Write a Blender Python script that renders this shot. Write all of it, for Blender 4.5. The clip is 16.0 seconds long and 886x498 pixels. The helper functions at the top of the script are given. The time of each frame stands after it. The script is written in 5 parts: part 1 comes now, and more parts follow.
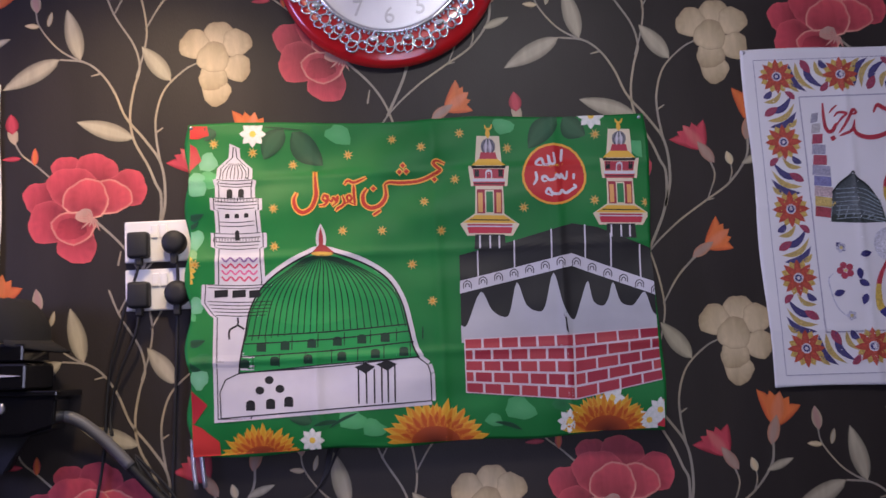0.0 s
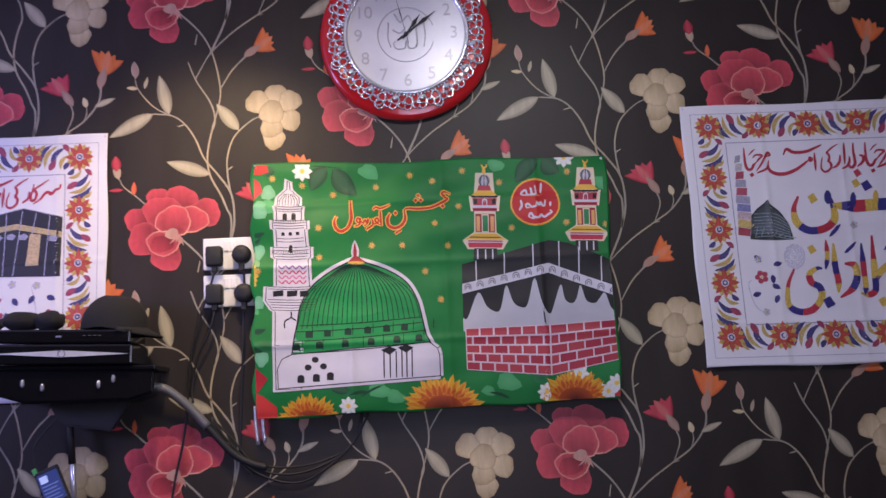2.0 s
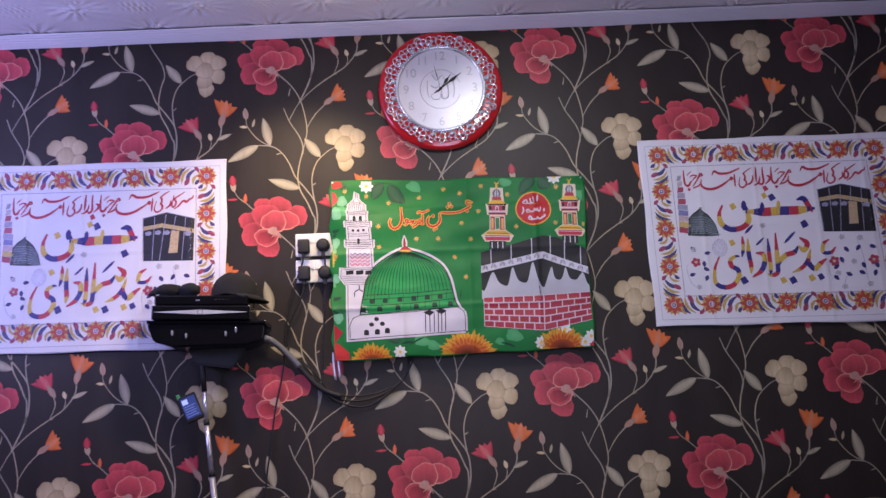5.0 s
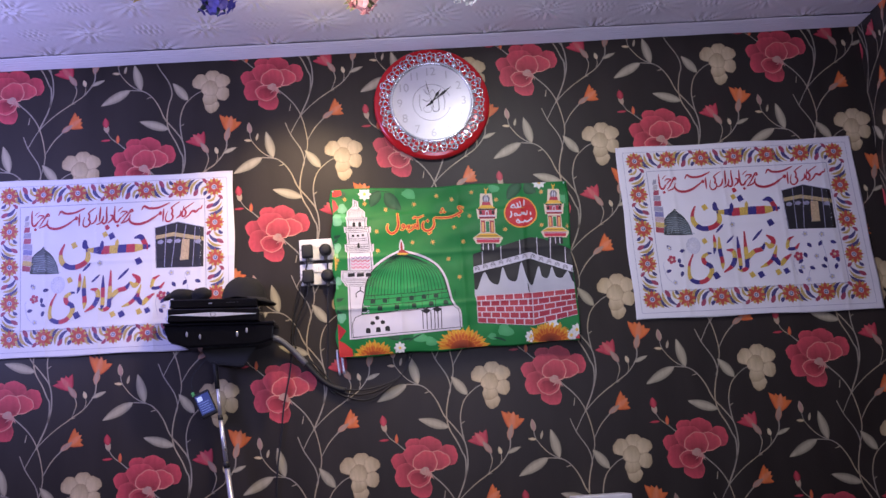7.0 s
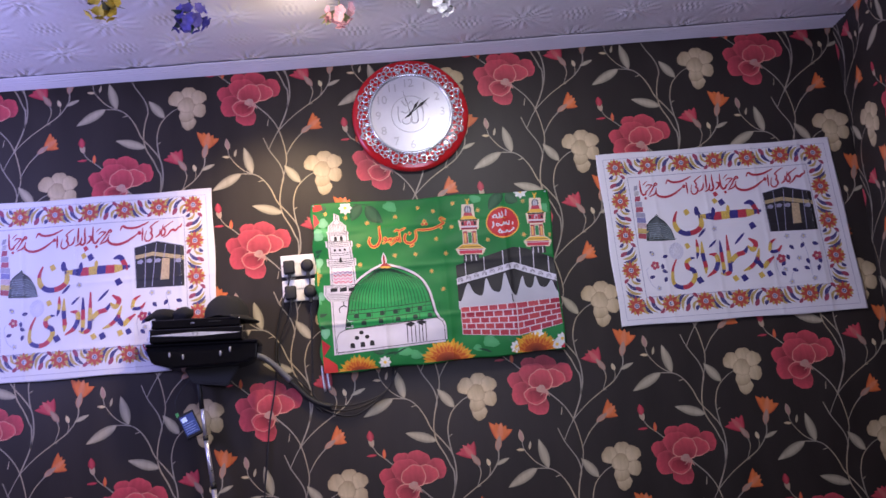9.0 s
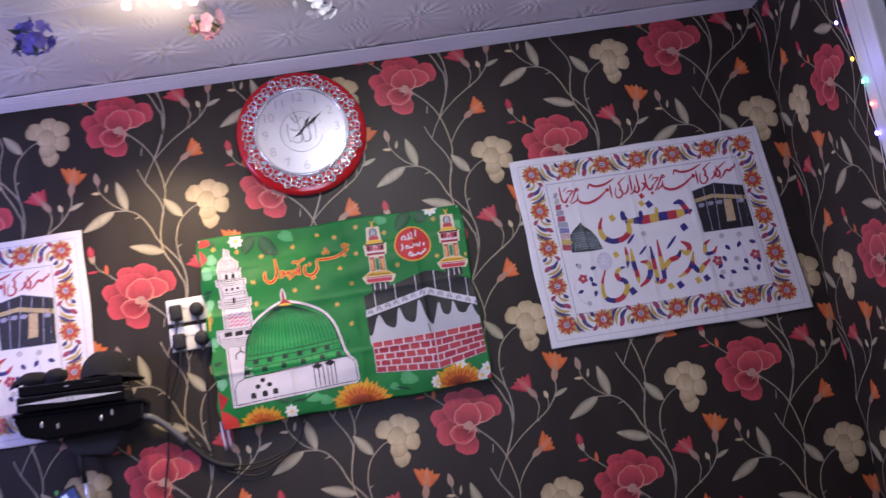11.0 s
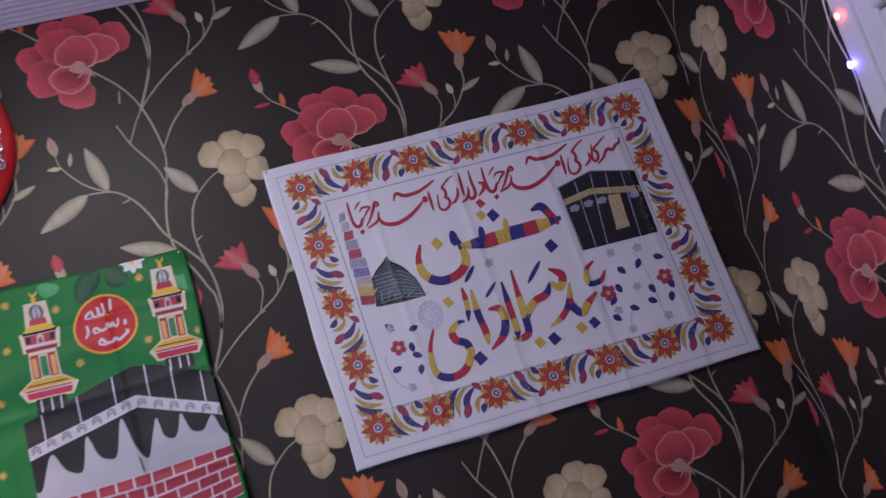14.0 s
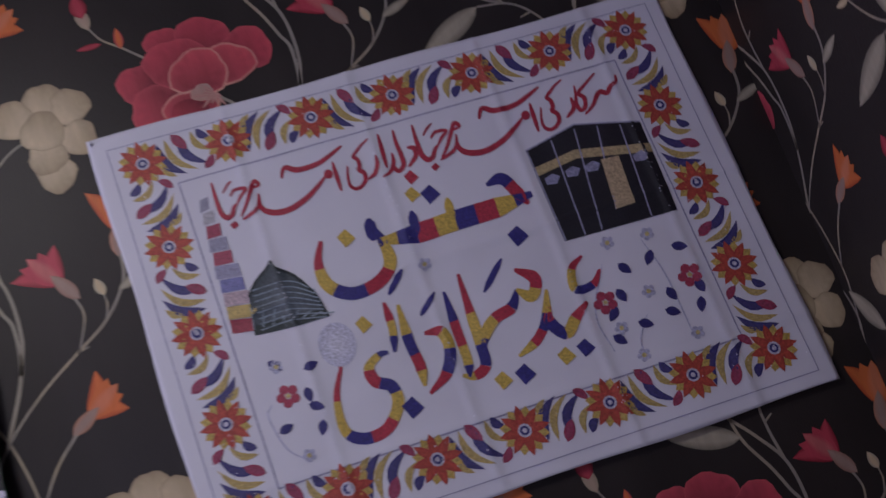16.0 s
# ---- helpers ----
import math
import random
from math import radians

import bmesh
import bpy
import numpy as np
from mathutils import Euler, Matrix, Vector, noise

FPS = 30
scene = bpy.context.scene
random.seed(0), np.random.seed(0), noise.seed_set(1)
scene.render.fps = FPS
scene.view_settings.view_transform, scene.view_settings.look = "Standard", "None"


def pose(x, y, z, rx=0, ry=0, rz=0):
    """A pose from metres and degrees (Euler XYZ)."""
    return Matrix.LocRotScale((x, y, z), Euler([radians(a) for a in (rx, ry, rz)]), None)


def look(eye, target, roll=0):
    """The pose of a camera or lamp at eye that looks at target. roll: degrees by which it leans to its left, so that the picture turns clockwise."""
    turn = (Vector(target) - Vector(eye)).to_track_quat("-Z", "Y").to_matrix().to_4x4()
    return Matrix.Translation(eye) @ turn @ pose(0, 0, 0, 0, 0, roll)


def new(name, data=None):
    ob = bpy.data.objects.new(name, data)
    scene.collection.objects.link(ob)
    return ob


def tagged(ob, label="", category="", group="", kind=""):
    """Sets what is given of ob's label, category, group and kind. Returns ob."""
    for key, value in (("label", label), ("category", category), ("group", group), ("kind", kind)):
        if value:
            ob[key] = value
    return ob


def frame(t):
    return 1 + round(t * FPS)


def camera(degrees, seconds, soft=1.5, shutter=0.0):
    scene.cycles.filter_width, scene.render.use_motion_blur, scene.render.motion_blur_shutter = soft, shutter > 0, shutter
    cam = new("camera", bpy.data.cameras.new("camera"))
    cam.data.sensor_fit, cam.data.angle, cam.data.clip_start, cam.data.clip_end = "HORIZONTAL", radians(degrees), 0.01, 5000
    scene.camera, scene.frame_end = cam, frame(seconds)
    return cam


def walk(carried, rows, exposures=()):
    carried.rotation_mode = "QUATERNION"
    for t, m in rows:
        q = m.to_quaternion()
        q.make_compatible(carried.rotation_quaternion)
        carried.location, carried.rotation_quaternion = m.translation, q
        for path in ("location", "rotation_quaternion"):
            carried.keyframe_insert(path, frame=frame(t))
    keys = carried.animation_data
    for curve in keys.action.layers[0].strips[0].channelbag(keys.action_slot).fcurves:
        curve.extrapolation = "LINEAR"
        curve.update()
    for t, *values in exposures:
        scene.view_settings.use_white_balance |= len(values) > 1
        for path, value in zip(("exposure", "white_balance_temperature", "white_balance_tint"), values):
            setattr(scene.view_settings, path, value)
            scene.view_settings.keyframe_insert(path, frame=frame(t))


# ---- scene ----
cam = camera(45.7, 16.0, shutter=0.66)
PATH = [
    (0, (-0.08, -2.185, 1.278), (-0.043, -0.199, 1.507), -2.9),
    (0.5, (-0.129, -2.327, 1.258), (-0.056, -0.343, 1.492), -3.1),
    (1, (-0.12, -2.486, 1.215), (-0.057, -0.504, 1.473), -3.4),
    (1.5, (-0.118, -2.638, 1.17), (-0.063, -0.659, 1.453), -3.0),
    (2, (-0.1, -2.807, 1.116), (-0.068, -0.832, 1.429), -2.8),
    (2.5, (-0.123, -2.968, 1.066), (-0.095, -0.995, 1.393), -2.8),
    (3, (-0.072, -3.129, 0.981), (-0.078, -1.16, 1.332), -3.2),
    (3.5, (-0.056, -3.295, 0.924), (-0.068, -1.328, 1.285), -3.1),
    (4, (-0.081, -3.479, 0.865), (-0.09, -1.515, 1.24), -2.9),
    (6.3, (-0.305, -4.155, 0.694), (-0.22, -2.197, 1.094), -3.2),
    (6.5, (-0.301, -4.155, 0.697), (-0.218, -2.197, 1.096), -3.6),
    (7, (-0.301, -4.155, 0.698), (-0.217, -2.197, 1.098), -4.0),
    (7.5, (-0.301, -4.155, 0.698), (-0.216, -2.198, 1.1), -4.0),
    (8, (-0.297, -4.153, 0.694), (-0.211, -2.197, 1.1), -4.1),
    (10.3, (-0.306, -4.021, 0.798), (-0.108, -2.071, 1.194), -9.3),
    (10.5, (-0.265, -3.948, 0.795), (-0.053, -2.002, 1.205), -9.8),
    (11, (-0.178, -3.745, 0.853), (0.075, -1.803, 1.262), -10.9),
    (11.5, (-0.062, -3.5, 0.909), (0.212, -1.561, 1.314), -11.8),
    (12, (0.026, -3.239, 0.972), (0.346, -1.305, 1.365), -13.7),
    (12.5, (0.128, -3.013, 1.04), (0.48, -1.081, 1.416), -14.9),
    (13, (0.254, -2.796, 1.09), (0.625, -0.866, 1.46), -15.6),
    (13.5, (0.337, -2.589, 1.152), (0.749, -0.664, 1.505), -17.0),
    (14, (0.43, -2.367, 1.209), (0.868, -0.446, 1.556), -17.9),
    (14.5, (0.469, -2.162, 1.274), (0.91, -0.239, 1.603), -18.3),
    (15, (0.589, -1.973, 1.297), (1.01, -0.048, 1.635), -18.5),
    (15.5, (0.628, -1.783, 1.351), (1.077, 0.143, 1.646), -19.4),
    (16, (0.809, -1.623, 1.256), (1.155, 0.306, 1.653), -19.5),
]
walk(cam, [(t, look(eye, target, roll)) for t, eye, target, roll in PATH], exposures=[(0, -0.34), (2, -0.2), (4, -0.04), (7, 0.12), (10.5, 0.16), (12, 0.03), (13, -0.06), (14, -0.12), (15, -0.42), (16, -0.58)])

# ---------------------------------------------------------------- light
world = bpy.data.worlds.new("room_air")
scene.world = world
world.use_nodes = True
world.node_tree.nodes["Background"].inputs[0].default_value = (0.35, 0.38, 0.55, 1)
world.node_tree.nodes["Background"].inputs[1].default_value = 0.14


def lamp(name, kind, m, energy, colour, size=0.1, size_y=None, spot=None):
    data = bpy.data.lights.new(name, kind)
    data.energy, data.color = energy, colour
    if kind == "AREA":
        data.size = size
        if size_y:
            data.shape, data.size_y = "RECTANGLE", size_y
    else:
        data.shadow_soft_size = size
    if spot:
        data.spot_size, data.spot_blend = radians(spot), 0.9
    ob = new(name, data)
    ob.matrix_world = m
    return ob


lamp("garland_spot_light", "SPOT", look((-0.60, -0.62, 2.34), (-0.76, 0, 1.16)), 57, (1.0, 0.72, 0.45), 0.05, spot=90)
lamp("garland_bulb_light", "POINT", pose(-0.49, -0.74, 2.22), 2.4, (1.0, 0.78, 0.52), 0.06)
# Overhead lamp assumed outside the view; placed by brightness, without a fitting.
lamp("assumed_ceiling_light", "AREA", look((0.16, -1.22, 2.37), (0.16, -0.85, 0)), 15.5, (0.90, 0.86, 0.88), 0.22)
# Added blue fill that tints the left side; no fitting stands behind it.
lamp("blue_fill_light", "AREA", look((-2.55, -1.3, 1.75), (-1.2, -0.3, 2.1)), 30, (0.42, 0.42, 1.0), 0.6)
# Added violet fill to lift the ceiling from mid-room; no lamp hangs here.
lamp("violet_ceiling_fill", "AREA", look((0.0, -2.2, 1.2), (-0.25, -0.6, 2.4)), 14, (0.68, 0.68, 1.0), 0.8)
lamp("window_strip_light", "POINT", pose(1.60, -0.75, 1.85), 0.25, (0.25, 0.25, 1.0), 0.03)

# ---------------------------------------------------------------- materials


def material(name, colour, rough=0.6, metal=0.0, vary=0.08, scale=30.0, bump=0.0, bump_scale=200.0, spec=0.5, coat=0.0, attribute=None, stretch=(1, 1, 1)):
    m = bpy.data.materials.new(name)
    m.use_nodes = True
    nt = m.node_tree
    b = nt.nodes["Principled BSDF"]
    b.inputs["Roughness"].default_value, b.inputs["Metallic"].default_value = rough, metal
    b.inputs["Specular IOR Level"].default_value = spec
    b.inputs["Coat Weight"].default_value = coat
    co = nt.nodes.new("ShaderNodeTexCoord")
    mp = nt.nodes.new("ShaderNodeMapping")
    mp.inputs["Scale"].default_value = stretch
    nt.links.new(co.outputs["Object"], mp.inputs["Vector"])
    n = nt.nodes.new("ShaderNodeTexNoise")
    n.inputs["Scale"].default_value, n.inputs["Detail"].default_value = scale, 5
    nt.links.new(mp.outputs["Vector"], n.inputs["Vector"])
    mix = nt.nodes.new("ShaderNodeMix")
    mix.data_type, mix.blend_type = "RGBA", "MULTIPLY"
    mix.inputs["Factor"].default_value = 1.0
    ramp = nt.nodes.new("ShaderNodeMapRange")
    ramp.inputs["From Min"].default_value, ramp.inputs["From Max"].default_value = 0.25, 0.75
    ramp.inputs["To Min"].default_value, ramp.inputs["To Max"].default_value = 1 - vary, 1 + vary
    nt.links.new(n.outputs["Fac"], ramp.inputs["Value"])
    if attribute:
        a = nt.nodes.new("ShaderNodeAttribute")
        a.attribute_name = attribute
        nt.links.new(a.outputs["Color"], mix.inputs["A"])
    else:
        mix.inputs["A"].default_value = (*colour, 1)
    nt.links.new(ramp.outputs["Result"], mix.inputs["B"])
    nt.links.new(mix.outputs["Result"], b.inputs["Base Color"])
    r2 = nt.nodes.new("ShaderNodeMapRange")
    r2.inputs["To Min"].default_value, r2.inputs["To Max"].default_value = max(rough - 0.08, 0.02), min(rough + 0.08, 1)
    nt.links.new(n.outputs["Fac"], r2.inputs["Value"])
    nt.links.new(r2.outputs["Result"], b.inputs["Roughness"])
    if bump:
        n2 = nt.nodes.new("ShaderNodeTexNoise")
        n2.inputs["Scale"].default_value, n2.inputs["Detail"].default_value = bump_scale, 4
        nt.links.new(mp.outputs["Vector"], n2.inputs["Vector"])
        bp = nt.nodes.new("ShaderNodeBump")
        bp.inputs["Strength"].default_value, bp.inputs["Distance"].default_value = bump, 0.002
        nt.links.new(n2.outputs["Fac"], bp.inputs["Height"])
        nt.links.new(bp.outputs["Normal"], b.inputs["Normal"])
    return m


def glow(name, colour, strength):
    m = bpy.data.materials.new(name)
    m.use_nodes = True
    b = m.node_tree.nodes["Principled BSDF"]
    b.inputs["Base Color"].default_value = (*colour, 1)
    b.inputs["Emission Color"].default_value = (*colour, 1)
    b.inputs["Emission Strength"].default_value = strength
    return m


PAPER = material("dark_wallpaper", (0.029, 0.0235, 0.0205), 0.46, spec=0.28, vary=0.25, scale=9, bump=0.25, bump_scale=420, stretch=(1, 1, 0.25))
PRINT = material("wallpaper_ink", (1, 1, 1), 0.42, spec=0.28, vary=0.14, scale=60, bump=0.25, bump_scale=420, attribute="ink", stretch=(1, 1, 0.25))
PLASTER = material("ceiling_paper", (0.72, 0.70, 0.74), 0.62, vary=0.05, scale=4, bump=0.5, bump_scale=60)
SATIN = material("green_satin", (0.007, 0.165, 0.032), 0.52, spec=0.3, vary=0.16, scale=7, bump=0.12, bump_scale=900)
SATIN_INK = material("satin_ink", (1, 1, 1), 0.52, spec=0.3, vary=0.10, scale=9, bump=0.12, bump_scale=900, attribute="ink")
CLOTH = material("white_cloth", (0.74, 0.73, 0.77), 0.75, vary=0.05, scale=6, bump=0.2, bump_scale=1100)
CLOTH_INK = material("cloth_ink", (1, 1, 1), 0.45, vary=0.42, scale=300, bump=0.3, bump_scale=1400, attribute="ink")
RED = material("red_lacquer", (0.50, 0.012, 0.016), 0.22, vary=0.05, scale=12, coat=0.5)
SILVER = material("silver_plastic", (0.72, 0.72, 0.76), 0.22, metal=0.9, vary=0.08, scale=40)
DIAL = material("dial_silver", (0.62, 0.62, 0.68), 0.36, metal=0.35, vary=0.05, scale=20, bump=0.15, bump_scale=500)
RELIEF = material("dial_relief", (0.44, 0.44, 0.48), 0.3, metal=0.4, vary=0.05, scale=20)
BLACK = material("black_gloss", (0.006, 0.006, 0.007), 0.12, vary=0.1, scale=10)
MATT = material("black_matt", (0.010, 0.010, 0.011), 0.6, vary=0.2, scale=40, bump=0.3, bump_scale=300)
FABRIC = material("black_fabric", (0.008, 0.008, 0.009), 0.9, vary=0.3, scale=30, bump=0.8, bump_scale=500)
WHITE = material("white_plastic", (0.78, 0.77, 0.76), 0.32, vary=0.03, scale=20)
GREY = material("grey_plastic", (0.13, 0.13, 0.14), 0.4, vary=0.05, scale=20)
FRAME = material("white_upvc", (0.74, 0.73, 0.74), 0.3, vary=0.04, scale=8)
CARPET = material("dark_carpet", (0.10, 0.07, 0.06), 0.95, vary=0.3, scale=120, bump=1.0, bump_scale=300)
PLAIN = material("plain_wall", (0.42, 0.40, 0.42), 0.8, vary=0.06, scale=5, bump=0.2)
BRIGHT = material("polished_metal", (0.66, 0.66, 0.72), 0.30, metal=0.75, vary=0.05, scale=30)
GLASS = bpy.data.materials.new("window_glass")
GLASS.use_nodes = True
_g = GLASS.node_tree.nodes["Principled BSDF"]
_g.inputs["Transmission Weight"].default_value, _g.inputs["Roughness"].default_value = 1.0, 0.02
_g.inputs["Base Color"].default_value = (0.9, 0.93, 0.95, 1)
NIGHT = material("night_outside", (0.012, 0.012, 0.02), 0.9, vary=0.3, scale=3)

# ---------------------------------------------------------------- building helpers


def part(name, bm, mat, parent=None, label="", smooth=False):
    me = bpy.data.meshes.new(name)
    bmesh.ops.recalc_face_normals(bm, faces=bm.faces)
    bm.to_mesh(me)
    bm.free()
    me.materials.append(mat)
    if smooth:
        for p in me.polygons:
            p.use_smooth = True
    ob = new(name, me)
    if parent:
        ob.parent = parent
    if label:
        ob["label"] = label
    return ob


def thing(name, at, label, category, group="", kind=""):
    ob = new(name)
    ob.matrix_world = pose(*at)
    ob.empty_display_size = 0.05
    return tagged(ob, label, category, group, kind)


def add_box(bm, x0, x1, y0, y1, z0, z1, bevel=0.0, segments=2, m=None):
    r = bmesh.ops.create_cube(bm, size=1)
    vs = r["verts"]
    for v in vs:
        v.co = Vector((x0 + (v.co.x + 0.5) * (x1 - x0), y0 + (v.co.y + 0.5) * (y1 - y0), z0 + (v.co.z + 0.5) * (z1 - z0)))
    if bevel:
        es = list({e for v in vs for e in v.link_edges})
        out = bmesh.ops.bevel(bm, geom=es, offset=bevel, segments=segments, affect="EDGES", profile=0.5)
        vs = list({v for f in out["faces"] for v in f.verts} | {v for v in vs if v.is_valid})
    if m:
        for v in vs:
            v.co = m @ v.co
    return bm


def box(*a, **k):
    return add_box(bmesh.new(), *a, **k)


def lathe(profile, steps=48, m=None, bm=None):
    """Turns (radius, depth) pairs round the y axis; depth grows towards the room (-y)."""
    bm = bm or bmesh.new()
    rings = []
    for r, d in profile:
        if r < 1e-6:
            rings.append([bm.verts.new((0, -d, 0))])
        else:
            rings.append([bm.verts.new((r * math.cos(a), -d, r * math.sin(a))) for a in (2 * math.pi * i / steps for i in range(steps))])
    for a, b in zip(rings, rings[1:]):
        for i in range(steps):
            j = (i + 1) % steps
            q = [a[i % len(a)], a[j % len(a)], b[j % len(b)], b[i % len(b)]]
            q = list(dict.fromkeys(q))
            if len(q) > 2:
                bm.faces.new(q)
    if m:
        bmesh.ops.transform(bm, matrix=m, verts=bm.verts)
    return bm


def spline(points, step=8):
    """A smooth line through the points, with that many steps between two of them."""
    p = [np.array(q, float) for q in points]
    if len(p) == 2:
        return [p[0] + (p[1] - p[0]) * i / step for i in range(step + 1)]
    p = [2 * p[0] - p[1], *p, 2 * p[-1] - p[-2]]
    out = []
    for a, b, c, d in zip(p, p[1:], p[2:], p[3:]):
        for i in range(step):
            t = i / step
            out.append(0.5 * (2 * b + (c - a) * t + (2 * a - 5 * b + 4 * c - d) * t * t + (3 * b - a - 3 * c + d) * t ** 3))
    out.append(p[-2])
    return out


def tube(points, radius, sides=8, step=6, bm=None, taper=None):
    bm = bm or bmesh.new()
    line = [Vector(q) for q in spline(points, step)]
    rings = []
    side = None
    for i, q in enumerate(line):
        way = (line[min(i + 1, len(line) - 1)] - line[max(i - 1, 0)]).normalized()
        side = (side or way.orthogonal())
        side = (side - way * side.dot(way)).normalized()
        up = way.cross(side)
        r = radius if taper is None else radius * (1 + (taper - 1) * i / (len(line) - 1))
        rings.append([bm.verts.new(q + r * (side * math.cos(a) + up * math.sin(a))) for a in (2 * math.pi * k / sides for k in range(sides))])
    for a, b in zip(rings, rings[1:]):
        for k in range(sides):
            bm.faces.new((a[k], a[(k + 1) % sides], b[(k + 1) % sides], b[k]))
    bm.faces.new(rings[0][::-1])
    bm.faces.new(rings[-1])
    return bm


class Ink:
    """Flat coloured shapes in (u, v), laid one over the other by layer."""

    def __init__(self, go=None):
        self.v, self.c, self.f, self.go = [], [], [], go

    def mesh(self, pts, cols, faces, layer):
        o = len(self.v)
        pts = [self.go(p) for p in pts] if self.go else pts
        self.v += [(p[0], p[1], layer) for p in pts]
        self.c += cols
        self.f += [tuple(o + i for i in f) for f in faces]

    def poly(self, pts, col, layer):
        self.mesh(pts, [col] * len(pts), [tuple(range(len(pts)))], layer)

    def fan(self, centre, pts, inner, outer, layer):
        n = len(pts)
        cols = [inner] + [outer(i / n) if callable(outer) else outer for i in range(n)]
        self.mesh([centre, *pts], cols, [(0, i + 1, (i + 1) % n + 1) for i in range(n)], layer)

    def disc(self, x, y, rx, ry, rot, inner, outer, layer, n=14, wob=0.0, ph=0.0):
        pts = []
        for i in range(n):
            a = 2 * math.pi * i / n
            k = 1 + wob * math.sin(3 * a + ph) + 0.6 * wob * math.sin(5 * a + 2 * ph)
            px, py = rx * k * math.cos(a), ry * k * math.sin(a)
            pts.append((x + px * math.cos(rot) - py * math.sin(rot), y + px * math.sin(rot) + py * math.cos(rot)))
        self.fan((x, y), pts, inner, outer, layer)

    def stroke(self, points, width, col, layer, step=6, ends=(0.35, 0.35)):
        """A line of changing width; col may be a function of the way along it."""
        line = spline(points, step)
        n = len(line)
        pts, cols = [], []
        for i, q in enumerate(line):
            way = line[min(i + 1, n - 1)] - line[max(i - 1, 0)]
            way = way / (np.hypot(*way) + 1e-9)
            t = i / (n - 1)
            w = width(t) if callable(width) else width * min(1, ends[0] + (1 - ends[0]) * t * 5, ends[1] + (1 - ends[1]) * (1 - t) * 5)
            c = col(t) if callable(col) else col
            for s in (1, -1):
                pts.append((q[0] - s * way[1] * w / 2, q[1] + s * way[0] * w / 2))
                cols.append(c)
        self.mesh(pts, cols, [(2 * i, 2 * i + 1, 2 * i + 3, 2 * i + 2) for i in range(n - 1)], layer)

    def leaf(self, base, tip, width, mid, edge, layer, n=9, bow=0.0):
        b, t = np.array(base, float), np.array(tip, float)
        way = t - b
        nrm = np.array((-way[1], way[0])) / np.hypot(*way)
        pts, cols, faces = [], [], []
        for i in range(n):
            s = i / (n - 1)
            c = b + way * s + nrm * bow * math.sin(math.pi * s)
            w = width / 2 * (math.sin(math.pi * s ** 0.85) ** 0.8 if 0 < s < 1 else 0)
            for k in (1, 0.35, -0.35, -1):
                pts.append(c + nrm * w * k)
                cols.append(edge if abs(k) == 1 else mid)
        for i in range(n - 1):
            for k in range(3):
                a = 4 * i + k
                faces.append((a, a + 1, a + 5, a + 4))
        self.mesh(pts, cols, faces, layer)

    def build(self, name, place, mat, parent, offsets=((0, 0),), fine=0.0):
        v = np.array(self.v)
        n = len(v)
        allv = np.concatenate([v + np.array((du, dv, 0)) for du, dv in offsets])
        faces = [tuple(i + k * n for i in f) for k in range(len(offsets)) for f in self.f]
        me = bpy.data.meshes.new(name)
        me.from_pydata([tuple(p) for p in allv], [], faces)
        a = me.color_attributes.new("ink", "FLOAT_COLOR", "POINT")
        a.data.foreach_set("color", np.array([(*c, 1.0) for c in self.c] * len(offsets), np.float32).ravel())
        if fine:
            bm = bmesh.new()
            bm.from_mesh(me)
            bmesh.ops.triangulate(bm, faces=bm.faces)
            for _ in range(5):
                long = [e for e in bm.edges if e.calc_length() > fine]
                if not long:
                    break
                bmesh.ops.subdivide_edges(bm, edges=long, cuts=1)
                bmesh.ops.triangulate(bm, faces=[f for f in bm.faces if len(f.verts) > 3])
            bm.to_mesh(me)
            bm.free()
        co = np.empty(len(me.vertices) * 3, np.float32)
        me.vertices.foreach_get("co", co)
        out = np.array([place(*p) for p in co.reshape(-1, 3)], np.float32)
        me.vertices.foreach_set("co", out.ravel())
        me.materials.append(mat)
        me.update()
        ob = new(name, me)
        ob.parent = parent
        return ob


# ---------------------------------------------------------------- the room
XL, XR, YB, ZC = -2.75, 1.71, -5.6, 2.405

wall_north = tagged(part("wall_north", box(XL - 0.12, XR + 0.12, 0, 0.12, -0.1, ZC + 0.2), PAPER), "dark brown floral wallpaper on the main wall", "wall", kind="structure")
bm = bmesh.new()
WY0, WY1, WZ0, WZ1 = -2.200, -0.702, 0.94, 2.32  # the window's opening
for a in ((WY1, 0, -0.1, ZC + 0.2), (YB, WY0, -0.1, ZC + 0.2), (WY0, WY1, -0.1, WZ0), (WY0, WY1, WZ1, ZC + 0.2)):
    add_box(bm, XR, XR + 0.12, a[0], a[1], a[2], a[3])
wall_east = tagged(part("wall_east", bm, PAPER), "dark floral wallpaper on the window wall", "wall", kind="structure")
tagged(part("wall_west", box(XL - 0.12, XL, YB, 0, -0.1, ZC + 0.2), PLAIN), "plain painted side wall", "wall", kind="structure")
tagged(part("wall_south", box(XL - 0.12, XR + 0.12, YB - 0.12, YB, -0.1, ZC + 0.2), PLAIN), "plain painted wall at the back", "wall", kind="structure")
tagged(part("floor", box(XL, XR, YB, 0, -0.1, 0), CARPET), "dark carpeted floor", "floor", kind="structure")

